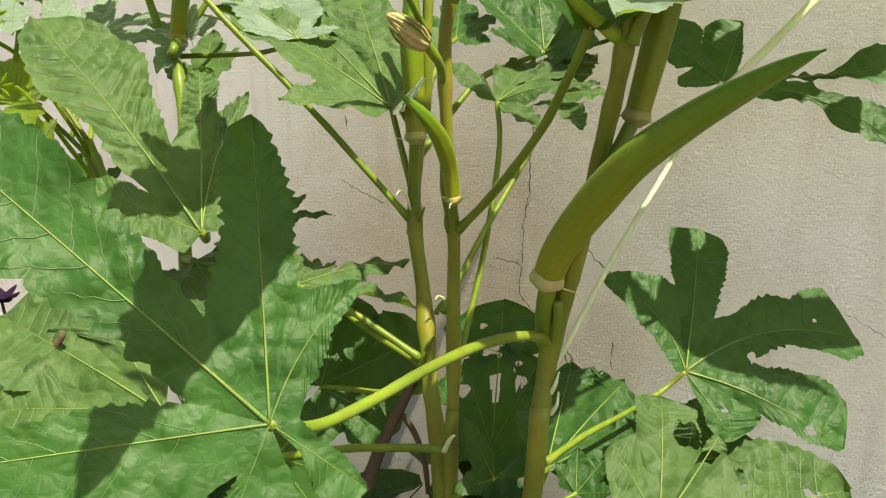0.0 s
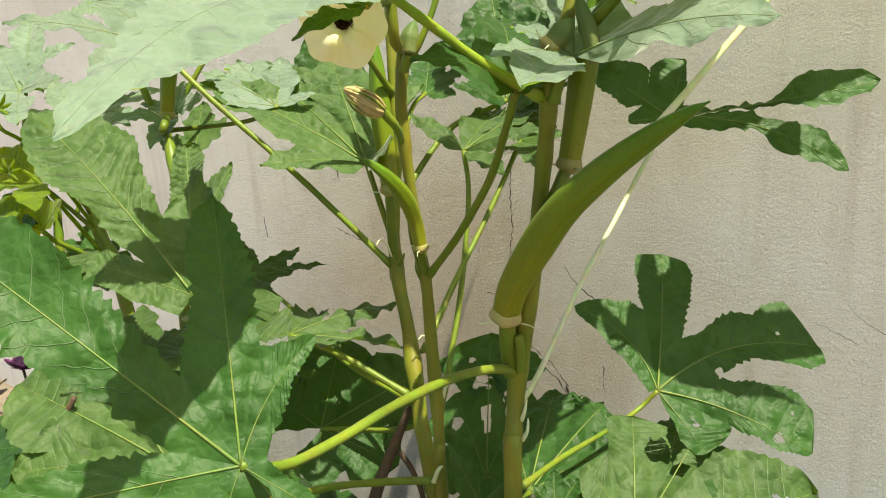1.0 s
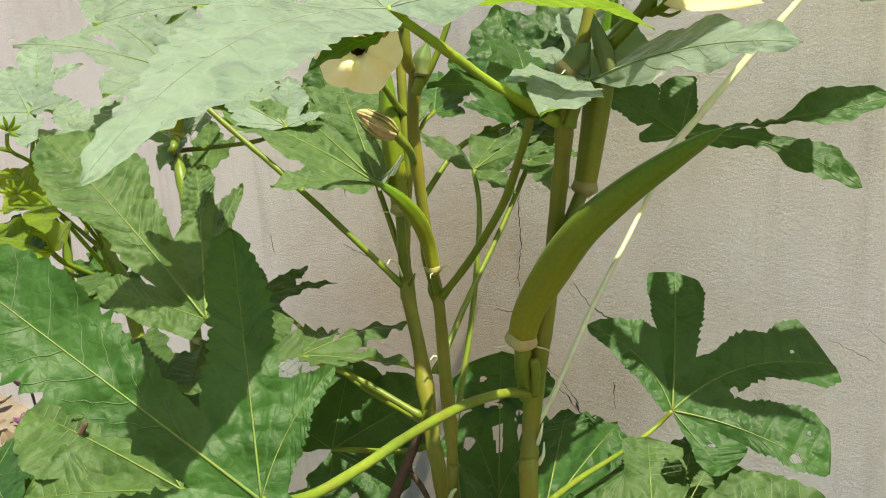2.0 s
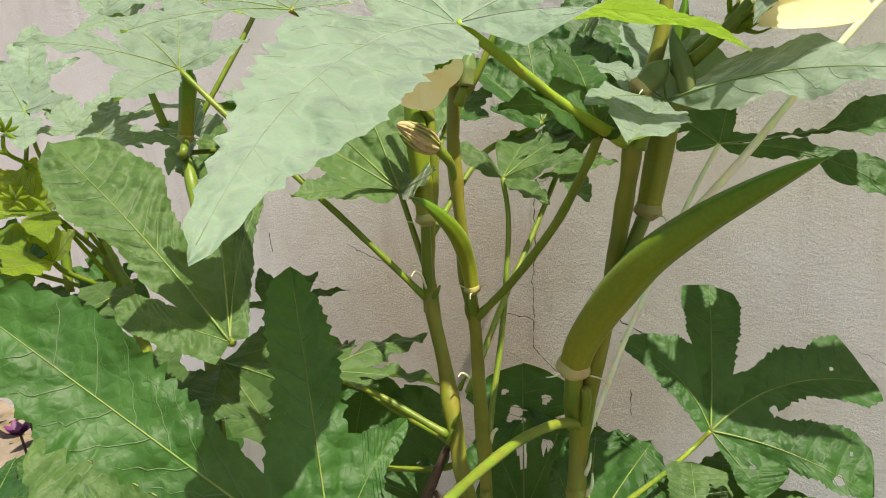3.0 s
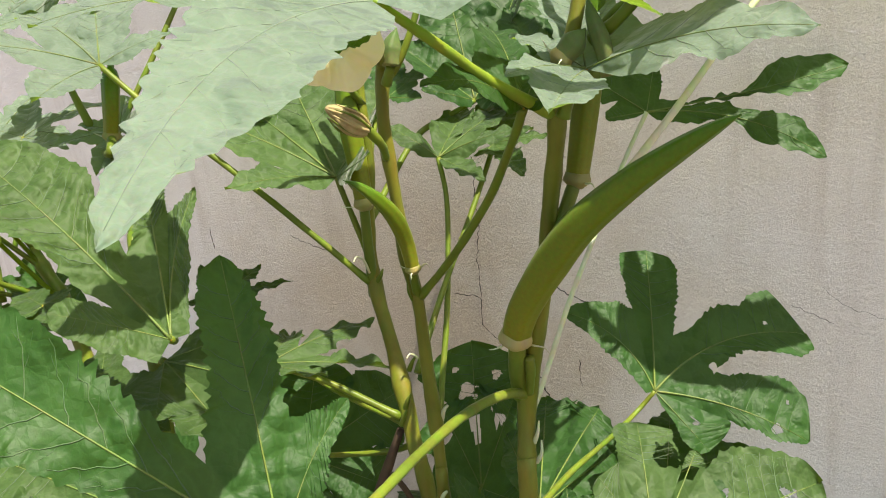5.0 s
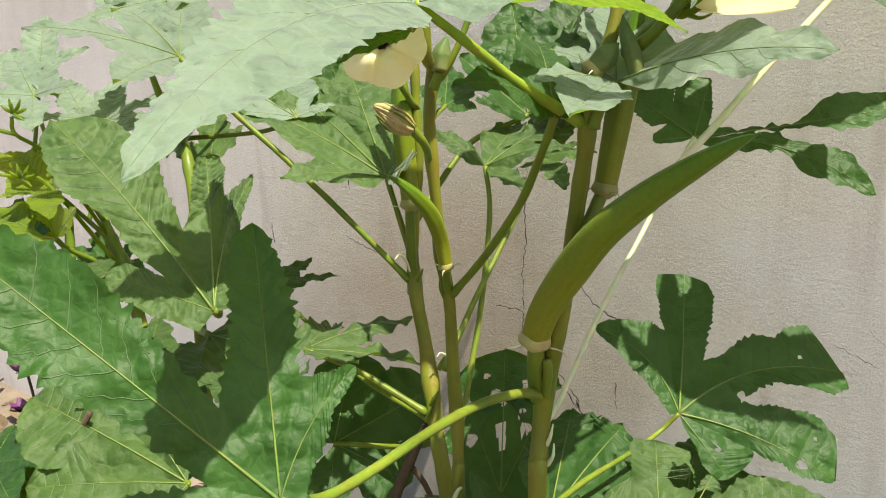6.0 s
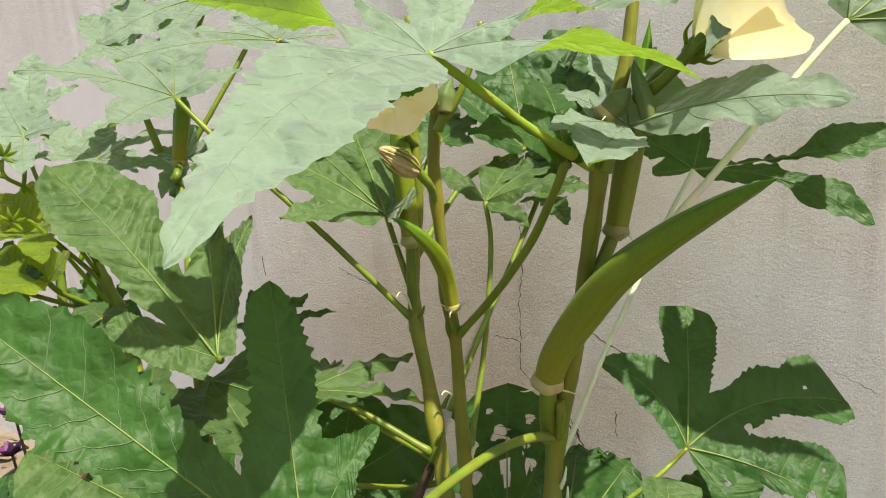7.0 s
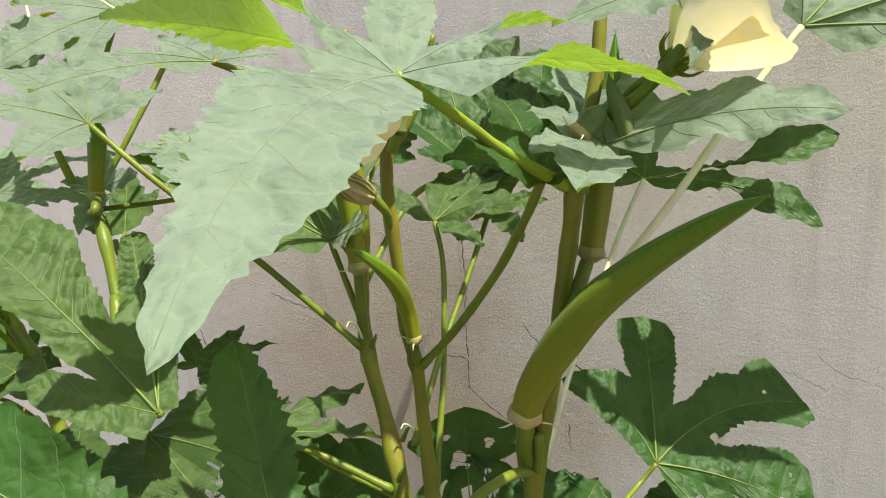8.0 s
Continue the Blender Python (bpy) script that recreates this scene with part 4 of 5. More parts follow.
# unseen leaf added above, its lobes laid out to shade leaves near the wall
leaf(plant_pod, (0.168, 0.455, 0.955), [((0.100, 0.395, 0.945), 0.30, 0.05), ((0.148, 0.335, 0.945), 0.32, 0.05), ((0.225, 0.410, 0.950), 0.26, 0.05), ((0.365, 0.462, 0.946), 0.22, 0.05), ((0.205, 0.535, 0.942), 0.28, 0.05), ((0.098, 0.578, 0.942), 0.30, 0.05)], petiole=[(0.067, 0.376, 0.941), (0.110, 0.415, 0.958)], sinus=0.55, seed=201, material=SUNLIT, label="unseen leaf at the stem tip, added to shade leaves below")
# second unseen leaf, added beside it to shade the low dark leaves
leaf(plant_pod, (0.052, 0.420, 0.975), [((0.090, 0.350, 0.960), 0.32, 0.05), ((0.098, 0.425, 0.965), 0.32, 0.05), ((0.055, 0.470, 0.965), 0.32, 0.05), ((0.000, 0.440, 0.965), 0.32, 0.05), ((0.025, 0.355, 0.960), 0.32, 0.05)], petiole=[(0.067, 0.376, 0.941), (0.060, 0.398, 0.962)], thick=(0.0022, 0.0018), sinus=0.55, seed=204, material=SUNLIT, label="young leaf at the stem tip")
leaf(plant_pod, (-0.058, 0.262, 0.797), [((-0.088, 0.243, 0.785), 0.20, 0.06), ((-0.074, 0.262, 0.800), 0.18, 0.04), ((-0.060, 0.280, 0.806), 0.20, 0.04)], petiole=[(-0.058, 0.386, 0.812), (-0.052, 0.340, 0.812), (-0.054, 0.296, 0.806)], thick=(0.0018, 0.0014), sinus=0.45, seed=207, teeth=9, material=COARSE, label="small leaf hanging before the open flower")
# the plant with the short curled pod
plant_bloom = thing("okra_plant", (-0.048, 0.359, 0.000), "okra plant with short pod, open flower and withered flower", "okra plant", "okra plants along the wall")
rod("stem", plant_bloom, [(-0.048, 0.359, 0.000), (-0.051, 0.398, 0.447), (-0.051, 0.408, 0.496), (-0.051, 0.415, 0.537), (-0.052, 0.418, 0.587), (-0.053, 0.418, 0.622), (-0.056, 0.417, 0.655), (-0.059, 0.416, 0.704), (-0.060, 0.416, 0.743), (-0.056, 0.417, 0.773), (-0.058, 0.387, 0.785), (-0.058, 0.386, 0.820), (-0.057, 0.384, 0.851)], (0.0056, 0.0048, 0.0045, 0.0044, 0.0044, 0.0043, 0.0042, 0.0038, 0.0037, 0.0037, 0.0036, 0.0032, 0.0028), STEM, "slender green stem", 14, (0.25, 0.5, 0.62, 0.72))
pod(plant_bloom, [(-0.053, 0.405, 0.648), (-0.055, 0.403, 0.666), (-0.060, 0.395, 0.685), (-0.069, 0.387, 0.700), (-0.079, 0.384, 0.710), (-0.087, 0.381, 0.715)], 0.0054, stalk=[(-0.052, 0.418, 0.623), (-0.053, 0.411, 0.636)], label='short curled green pod', peak=0.35)
pod(plant_bloom, [(-0.083, 0.522, 0.666), (-0.084, 0.527, 0.695), (-0.086, 0.531, 0.729), (-0.087, 0.538, 0.768), (-0.089, 0.542, 0.802)], 0.0086, stalk=[(-0.086, 0.528, 0.587), (-0.085, 0.527, 0.630)], label='upright green pod beside the stem', peak=0.5)
leaf(plant_bloom, (0.008, 0.312, 0.753), [((0.036, 0.290, 0.764), 0.2, 0.05), ((0.038, 0.377, 0.775), 0.25, 0.05), ((0.006, 0.390, 0.789), 0.25, 0.08), ((-0.042, 0.273, 0.772), 0.16, 0.12)], petiole=[(-0.051, 0.418, 0.623), (-0.029, 0.390, 0.656), (-0.006, 0.357, 0.701), (0.004, 0.326, 0.735)], thick=(0.0027, 0.0023), sinus=0.45, seed=35, teeth=10, fold=0.15, label="leaf on a petiole that crosses the wall")
leaf(plant_bloom, (-0.021, 0.535, 0.692), [((0.011, 0.502, 0.676), 0.22, 0.02), ((0.055, 0.529, 0.706), 0.16, 0.08), ((0.058, 0.601, 0.720), 0.2, 0.05), ((0.015, 0.619, 0.716), 0.22, 0.04), ((-0.066, 0.556, 0.723), 0.22, 0.05)], petiole=[(-0.050, 0.419, 0.516), (-0.042, 0.452, 0.536), (-0.027, 0.494, 0.603), (-0.019, 0.522, 0.660)], thick=(0.0024, 0.0021), sinus=[0.42, 0.42, 0.4, 0.16, 0.4], material=COARSE, seed=38, teeth=9, wave=0.03, label="pale leaf seen edge-on before the wall")
leaf(plant_bloom, (0.027, 0.556, 0.694), [((0.001, 0.515, 0.684), 0.2, 0.02), ((0.040, 0.498, 0.677), 0.22, 0.02), ((0.069, 0.532, 0.699), 0.2, 0.04), ((0.067, 0.613, 0.724), 0.22, 0.04), ((0.034, 0.633, 0.724), 0.2, 0.04)], petiole=[(-0.059, 0.437, 0.558), (-0.042, 0.467, 0.585), (-0.024, 0.497, 0.611), (0.006, 0.533, 0.656)], thick=(0.0025, 0.0022), sinus=0.4, material=COARSE, seed=41, teeth=8, wave=0.03, holes=[(0, 0.5, 0.2, 0.008)], label="thin leaf behind the pods")
leaf(plant_bloom, (-0.023, 0.374, 0.468), [((-0.050, 0.353, 0.472), 0.25, 0.0), ((-0.043, 0.398, 0.499), 0.28, 0.0), ((-0.024, 0.399, 0.482), 0.22, 0), ((-0.004, 0.379, 0.484), 0.26, 0.0)], petiole=[(-0.050, 0.390, 0.440), (-0.038, 0.381, 0.453)], thick=(0.002, 0.0016), sinus=0.5, seed=44, teeth=7, jag=0.05, rib=0.0007, label="small fresh leaf low on the stem")
rod("bud_scale", plant_bloom, [(-0.047, 0.415, 0.530), (-0.044, 0.412, 0.540), (-0.041, 0.412, 0.543)], (0.002, 0.0009), PALE, "pale papery bud scale", 14, ())
rod("bud_scale", plant_bloom, [(-0.056, 0.395, 0.474), (-0.052, 0.393, 0.485), (-0.049, 0.393, 0.488)], (0.002, 0.0009), PALE, "pale papery bud scale", 14, ())
rod("stipule", plant_bloom, [(-0.056, 0.416, 0.622), (-0.058, 0.412, 0.630), (-0.058, 0.412, 0.636)], (0.001, 0.0004), PETIOLE, "", 14, ())
leaf(plant_bloom, (-0.151, 0.321, 0.517), [((-0.118, 0.294, 0.493), 0.24, 0.0), ((-0.117, 0.345, 0.487), 0.2, 0.0), ((-0.143, 0.362, 0.514), 0.24, 0.0), ((-0.187, 0.351, 0.551), 0.24, 0.0), ((-0.191, 0.300, 0.522), 0.24, 0.0)], petiole=[(-0.052, 0.401, 0.471), (-0.082, 0.395, 0.476), (-0.117, 0.367, 0.493), (-0.136, 0.340, 0.507)], thick=(0.0030, 0.0022), sinus=0.5, seed=47, teeth=9, label="low leaf under the larger one")
withered(plant_bloom, (-0.070, 0.392, 0.741), (-0.091, 0.385, 0.756), 0.0062, stalk=[(-0.061, 0.413, 0.719), (-0.063, 0.399, 0.730)])
flower(plant_bloom, (-0.069, 0.351, 0.799), (-0.078, 0.313, 0.793), 0.0245, 1.0, stalk=[(-0.058, 0.387, 0.804), (-0.063, 0.371, 0.803)], seed=2, label="open cream okra flower with a maroon throat")
pod(plant_bloom, [(-0.051, 0.399, 0.774), (-0.049, 0.402, 0.785), (-0.045, 0.404, 0.795)], 0.006, stalk=[(-0.055, 0.404, 0.764)], label='plump green flower bud', skin_material=BUD, collar=False, peak=0.4)
rod("petiole", plant_bloom, [(-0.053, 0.405, 0.767), (-0.046, 0.399, 0.776), (-0.033, 0.401, 0.802), (-0.026, 0.402, 0.826)], (0.0022, 0.0018), PETIOLE, "", 14, ())
# the plant behind it
plant_back = thing("okra_plant", (-0.025, 0.312, 0.000), "tall okra plant close to the wall", "okra plant", "okra plants along the wall")
rod("stem", plant_back, [(-0.025, 0.312, 0.000), (-0.060, 0.438, 0.417), (-0.069, 0.468, 0.491), (-0.075, 0.499, 0.541), (-0.084, 0.528, 0.595), (-0.083, 0.530, 0.642), (-0.076, 0.529, 0.688), (-0.075, 0.535, 0.740), (-0.075, 0.545, 0.791), (-0.074, 0.550, 0.840)], (0.008, 0.0066, 0.0062, 0.0058, 0.0052, 0.0046, 0.0042, 0.004, 0.0038, 0.0036), STEM, "olive stem with leaf scars", 14, (0.3, 0.45, 0.56))
leaf(plant_back, (-0.266, 0.551, 0.790), [((-0.216, 0.579, 0.808), 0.25, 0.05), ((-0.292, 0.652, 0.844), 0.32, 0.05), ((-0.341, 0.610, 0.836), 0.24, 0.08), ((-0.369, 0.513, 0.817), 0.2, 0.06), ((-0.285, 0.468, 0.773), 0.28, 0.04)], petiole=[(-0.088, 0.527, 0.599), (-0.128, 0.531, 0.644), (-0.179, 0.536, 0.699), (-0.225, 0.542, 0.745)], thick=(0.0028, 0.0023), sinus=0.42, seed=51, teeth=10, material=SUNLIT, label="pale lobed leaf on a long slanting petiole")
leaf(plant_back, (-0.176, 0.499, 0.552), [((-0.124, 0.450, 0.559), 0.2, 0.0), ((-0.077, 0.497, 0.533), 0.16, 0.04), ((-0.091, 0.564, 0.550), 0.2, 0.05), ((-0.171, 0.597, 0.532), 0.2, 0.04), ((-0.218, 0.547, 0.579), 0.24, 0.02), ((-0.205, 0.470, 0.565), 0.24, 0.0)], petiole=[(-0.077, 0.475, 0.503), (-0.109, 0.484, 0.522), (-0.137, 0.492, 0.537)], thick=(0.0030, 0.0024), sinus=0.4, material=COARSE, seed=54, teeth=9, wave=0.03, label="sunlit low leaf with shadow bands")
leaf(plant_back, (-0.163, 0.516, 0.454), [((-0.163, 0.479, 0.419), 0.45, 0.0), ((-0.095, 0.503, 0.421), 0.42, 0.02), ((-0.072, 0.556, 0.486), 0.4, 0.02), ((-0.149, 0.582, 0.514), 0.45, 0.02), ((-0.214, 0.547, 0.476), 0.45, 0.02)], petiole=[(-0.069, 0.468, 0.481), (-0.097, 0.495, 0.461)], thick=(0.0028, 0.0022), sinus=0.7, seed=57, puff=0.0004, teeth=8, end=3.2, jag=0.03, label="dark leaf in the shade behind the stems")
leaf(plant_back, (-0.018, 0.493, 0.413), [((0.017, 0.480, 0.401), 0.5, 0.0), ((0.024, 0.543, 0.469), 0.46, 0.0), ((-0.007, 0.576, 0.511), 0.46, 0.0), ((-0.042, 0.550, 0.465), 0.46, 0.0), ((-0.061, 0.503, 0.417), 0.5, 0.0)], petiole=[(-0.060, 0.437, 0.408), (-0.037, 0.468, 0.401)], thick=(0.0028, 0.0022), sinus=0.93, seed=60, puff=0.0003, teeth=8, jag=0.03, end=3.0, holes=[(2, 0.2, 0.15, 0.007), (2, 0.40, -0.4, 0.004), (1, 0.1, 0.2, 0.006), (3, 0.1, 0.3, 0.005), (2,-0.3,0.12,0.007), (2, 0.55, 0.3, 0.003), (1, 0.4, 0.4, 0.003)], label="dark leaf riddled with holes")
leaf(plant_back, (-0.103, 0.542, 0.685), [((-0.072, 0.469, 0.713), 0.18, 0.0), ((-0.053, 0.625, 0.743), 0.26, 0.02), ((-0.146, 0.653, 0.777), 0.26, 0.03), ((-0.214, 0.648, 0.768), 0.22, 0.03), ((-0.255, 0.601, 0.758), 0.24, 0.05), ((-0.180, 0.496, 0.695), 0.22, 0.06)], petiole=[(-0.085, 0.531, 0.604), (-0.088, 0.535, 0.625), (-0.095, 0.539, 0.655)], thick=(0.0028, 0.0022), sinus=0.42, material=COARSE, seed=63, teeth=9, wave=0.02, label="broad leaf behind the petioles")
leaf(plant_back, (-0.130, 0.613, 0.711), [((-0.115, 0.651, 0.766), 0.3, 0.0), ((-0.170, 0.677, 0.789), 0.28, 0.0), ((-0.225, 0.667, 0.763), 0.3, 0.0), ((-0.170, 0.595, 0.727), 0.3, 0.02)], petiole=[(-0.081, 0.536, 0.660), (-0.104, 0.575, 0.688)], thick=(0.0024, 0.002), sinus=0.55, seed=64, teeth=8, label="dark leaf behind a paler one")
leaf(plant_back, (0.020, 0.601, 0.725), [((0.054, 0.541, 0.737), 0.24, 0.03), ((0.057, 0.594, 0.781), 0.34, 0.02), ((0.087, 0.687, 0.827), 0.36, 0.0), ((0.014, 0.689, 0.823), 0.36, 0.0), ((-0.038, 0.658, 0.777), 0.34, 0.0), ((-0.027, 0.566, 0.743), 0.2, 0.02)], petiole=[(-0.082, 0.532, 0.647), (-0.038, 0.576, 0.701), (-0.007, 0.591, 0.715)], thick=(0.0028, 0.0022), sinus=0.62, seed=66, teeth=9, label="dark leaf near the wall behind the stems")
leaf(plant_back, (-0.054, 0.627, 0.734), [((-0.025, 0.605, 0.732), 0.3, 0.0), ((-0.015, 0.651, 0.755), 0.3, 0.0), ((-0.050, 0.697, 0.768), 0.28, 0.0), ((-0.078, 0.653, 0.752), 0.3, 0.0)], petiole=[(-0.078, 0.529, 0.688), (-0.065, 0.593, 0.724)], thick=(0.0024, 0.002), sinus=0.6, seed=69, teeth=7, label="small dark leaf behind the stems")
leaf(plant_back, (0.078, 0.567, 0.744), [((0.108, 0.548, 0.762), 0.3, 0.02), ((0.117, 0.618, 0.796), 0.34, 0.02), ((0.101, 0.655, 0.815), 0.3, 0.0), ((0.056, 0.624, 0.797), 0.34, 0.02), ((0.041, 0.575, 0.760), 0.3, 0.02)], petiole=[(0.021, 0.606, 0.725), (0.064, 0.587, 0.734)], thick=(0.002, 0.0016), sinus=0.55, seed=130, teeth=9, label="dark leaf near the wall behind the bud")
leaf(plant_back, (-0.234, 0.607, 0.570), [((-0.207, 0.562, 0.558), 0.2, 0.02), ((-0.169, 0.658, 0.564), 0.1, 0.04), ((-0.201, 0.674, 0.579), 0.14, 0.02), ((-0.255, 0.655, 0.593), 0.22, 0.02), ((-0.266, 0.606, 0.573), 0.2, 0.02)], petiole=[(-0.068, 0.470, 0.494), (-0.140, 0.530, 0.514), (-0.197, 0.581, 0.551)], thick=(0.0022, 0.0018), sinus=0.4, seed=72, teeth=8, jag=0.07, label="narrow dark leaf against the wall")
rod("side_bud", plant_back, [(-0.065, 0.489, 0.535), (-0.062, 0.486, 0.543), (-0.059, 0.485, 0.548)], (0.0024, 0.0008), PETIOLE, "", 14, ())
rod("side_bud", plant_back, [(-0.072, 0.474, 0.511), (-0.069, 0.471, 0.519), (-0.066, 0.470, 0.524)], (0.0024, 0.0008), PETIOLE, "", 14, ())
rod("side_bud", plant_back, [(-0.082, 0.525, 0.599), (-0.078, 0.521, 0.606), (-0.076, 0.521, 0.611)], (0.0024, 0.0008), PETIOLE, "", 14, ())
rod("side_bud", plant_back, [(-0.077, 0.471, 0.498), (-0.074, 0.468, 0.507), (-0.071, 0.467, 0.512)], (0.0024, 0.0008), PETIOLE, "", 14, ())
rod("stipule", plant_back, [(-0.087, 0.524, 0.608), (-0.090, 0.521, 0.620), (-0.095, 0.520, 0.624), (-0.098, 0.517, 0.621)], (0.0011, 0.0005), PALE, "pale curled stipule", 14, ())
rod("stipule", plant_back, [(-0.054, 0.484, 0.537), (-0.058, 0.481, 0.549), (-0.063, 0.480, 0.553), (-0.066, 0.477, 0.551)], (0.0011, 0.0005), PALE, "pale curled stipule", 14, ())
rod("dead_petiole", plant_back, [(-0.120, 0.453, 0.398), (-0.108, 0.463, 0.428), (-0.095, 0.471, 0.454), (-0.078, 0.475, 0.492)], (0.0062, 0.005, 0.0045, 0.003), DEAD, "dark withered petiole", 14, ())
rod("dead_petiole", plant_back, [(-0.090, 0.472, 0.455), (-0.081, 0.468, 0.442), (-0.073, 0.462, 0.422), (-0.069, 0.454, 0.395)], (0.0024, 0.002), DEAD, "thin dark withered petiole", 14, ())
# the plant farther along the wall
plant_far = thing("okra_plant", (-0.200, 0.248, 0.000), "okra plant with broad coarse leaves", "okra plant", "okra plants along the wall")
rod("stem", plant_far, [(-0.200, 0.248, 0.000), (-0.257, 0.494, 0.597), (-0.266, 0.536, 0.658), (-0.277, 0.566, 0.712), (-0.301, 0.617, 0.716), (-0.310, 0.617, 0.745), (-0.319, 0.621, 0.773)], (0.006, 0.0048, 0.0042, 0.004, 0.004, 0.0034, 0.003), PETIOLE, "green stem", 14, (0.45, 0.7))
rod("petiole", plant_far, [(-0.301, 0.617, 0.715), (-0.288, 0.628, 0.736), (-0.263, 0.644, 0.776), (-0.232, 0.668, 0.828), (-0.212, 0.678, 0.863)], (0.0028, 0.0022), PETIOLE, "", 14, ())
rod("petiole", plant_far, [(-0.285, 0.617, 0.688), (-0.277, 0.599, 0.669), (-0.269, 0.579, 0.642)], (0.0026, 0.0028), PETIOLE, "", 14, ())
pod(plant_far, [(-0.279, 0.577, 0.734), (-0.274, 0.577, 0.757), (-0.272, 0.582, 0.774), (-0.268, 0.580, 0.789)], 0.0072, stalk=[(-0.301, 0.613, 0.719), (-0.277, 0.558, 0.723)], label='upright dark green pod', peak=0.7, blunt=0.35)
leaf(plant_far, (-0.206, 0.389, 0.628), [((-0.198, 0.484, 0.701), 0.05, 0.02), ((-0.230, 0.481, 0.717), 0.09, 0.02), ((-0.328, 0.455, 0.752), 0.14, 0.05), ((-0.270, 0.381, 0.658), 0.19, 0.03)], sinus=[(-0.213, 0.460, 0.691), (-0.234, 0.427, 0.675), (-0.238, 0.395, 0.651)], ends=((-0.196, 0.395, 0.628), (-0.212, 0.374, 0.620)), edges={0: ([0.084, 0.088, 0.079, 0.041, 0.031, 0.028], [0.076, 0.031, 0.014, 0.012, 0.011, 0.009]), 1: ([0.081, 0.079, 0.086, 0.094, 0.091, 0.069], [0.103, 0.098, 0.096, 0.089, 0.079, 0.061]), 2: ([0.136, 0.158, 0.202, 0.199, 0.182, 0.127], [0.098, 0.096, 0.131, 0.154, 0.136, 0.085]), 3: ([0.174, 0.167, 0.166, 0.165, 0.165, 0.121], [0.245, 0.252, 0.255, 0.226, 0.198, 0.145])}, sway={0: 0.05}, petiole=[(-0.266, 0.534, 0.649), (-0.233, 0.469, 0.623), (-0.221, 0.439, 0.609)], thick=(0.0034, 0.0026), material=COARSE, seed=75, puff=0.0026, teeth=17, jag=0.028, wave=0.015, end=2.4, rib=0.0007, ribs=7, across=16, per=6, label="broad coarse leaf lit by the sun")
leaf(plant_far, (-0.233, 0.445, 0.590), [((-0.226, 0.385, 0.576), 0.4, 0.02), ((-0.180, 0.382, 0.553), 0.4, 0.04), ((-0.152, 0.403, 0.575), 0.4, 0.04), ((-0.166, 0.461, 0.598), 0.4, 0.03)], petiole=[(-0.258, 0.489, 0.576)], sinus=0.78, seed=78, teeth=9, material=COARSE, holes=[(2, 0.42, -0.35, 0.013), (2, 0.62, 0.35, 0.010), (1, 0.8, 0.2, 0.009)], label="sunlit leaf with holes below the broad one")
leaf(plant_far, (-0.283, 0.639, 0.690), [((-0.254, 0.667, 0.721), 0.26, 0.0), ((-0.288, 0.697, 0.737), 0.28, 0.0), ((-0.328, 0.668, 0.702), 0.26, 0.0)], petiole=[(-0.281, 0.613, 0.678)], thick=(0.002, 0.0018), sinus=0.6, material=COARSE, seed=81, teeth=8, label="small leaf in shade beside the stem")
leaf(plant_far, (-0.284, 0.611, 0.734), [((-0.246, 0.580, 0.747), 0.24, 0.02), ((-0.282, 0.640, 0.760), 0.24, 0.03), ((-0.319, 0.617, 0.742), 0.22, 0.03), ((-0.331, 0.582, 0.731), 0.2, 0.04), ((-0.292, 0.560, 0.706), 0.22, 0.02)], petiole=[(-0.301, 0.617, 0.716)], thick=(0.002, 0.0016), sinus=0.45, material=SUNLIT, seed=84, teeth=8, label="young leaf at the stem tip")
leaf(plant_back, (-0.141, 0.372, 0.821), [((-0.107, 0.368, 0.822), 0.2, 0.02), ((-0.133, 0.413, 0.836), 0.2, 0.03), ((-0.178, 0.426, 0.837), 0.2, 0.03), ((-0.202, 0.372, 0.828), 0.2, 0.05), ((-0.212, 0.322, 0.814), 0.22, 0.05)], petiole=[(-0.074, 0.535, 0.740), (-0.105, 0.480, 0.795)], thick=(0.0026, 0.0020), sinus=0.45, seed=87, teeth=8, material=SUNLIT, label="leaf seen edge-on at the top")
leaf(plant_far, (-0.270, 0.702, 0.879), [((-0.219, 0.648, 0.853), 0.24, 0.03), ((-0.288, 0.607, 0.827), 0.24, 0.05), ((-0.339, 0.594, 0.836), 0.22, 0.05), ((-0.365, 0.715, 0.892), 0.24, 0.04), ((-0.345, 0.807, 0.936), 0.24, 0.02), ((-0.261, 0.795, 0.923), 0.24, 0.02)], petiole=[(-0.271, 0.583, 0.779), (-0.278, 0.635, 0.820)], thick=(0.0026, 0.0020), sinus=0.42, seed=90, teeth=9, material=SUNLIT, label="pale leaf high on the plant")
rod("dry_shoot", plant_far, [(-0.270, 0.702, 0.879), (-0.327, 0.758, 0.913), (-0.370, 0.773, 0.913), (-0.367, 0.755, 0.885), (-0.366, 0.753, 0.878)], (0.0012, 0.002, 0.0022, 0.0014), PALE, "pale dry shoot tip", 14, ())
rod("bract", plant_far, [(-0.366, 0.753, 0.878), (-0.372, 0.749, 0.880), (-0.379, 0.744, 0.877)], (0.0014, 0.0022, 0.0005), YOUNG, "yellow shrivelled bract", 14, ())
rod("bract", plant_far, [(-0.366, 0.753, 0.878), (-0.368, 0.747, 0.875), (-0.371, 0.740, 0.867)], (0.0014, 0.0022, 0.0005), YOUNG, "yellow shrivelled bract", 14, ())
rod("bract", plant_far, [(-0.366, 0.753, 0.878), (-0.351, 0.748, 0.885), (-0.338, 0.742, 0.886)], (0.0014, 0.0022, 0.0005), YOUNG, "yellow shrivelled bract", 14, ())
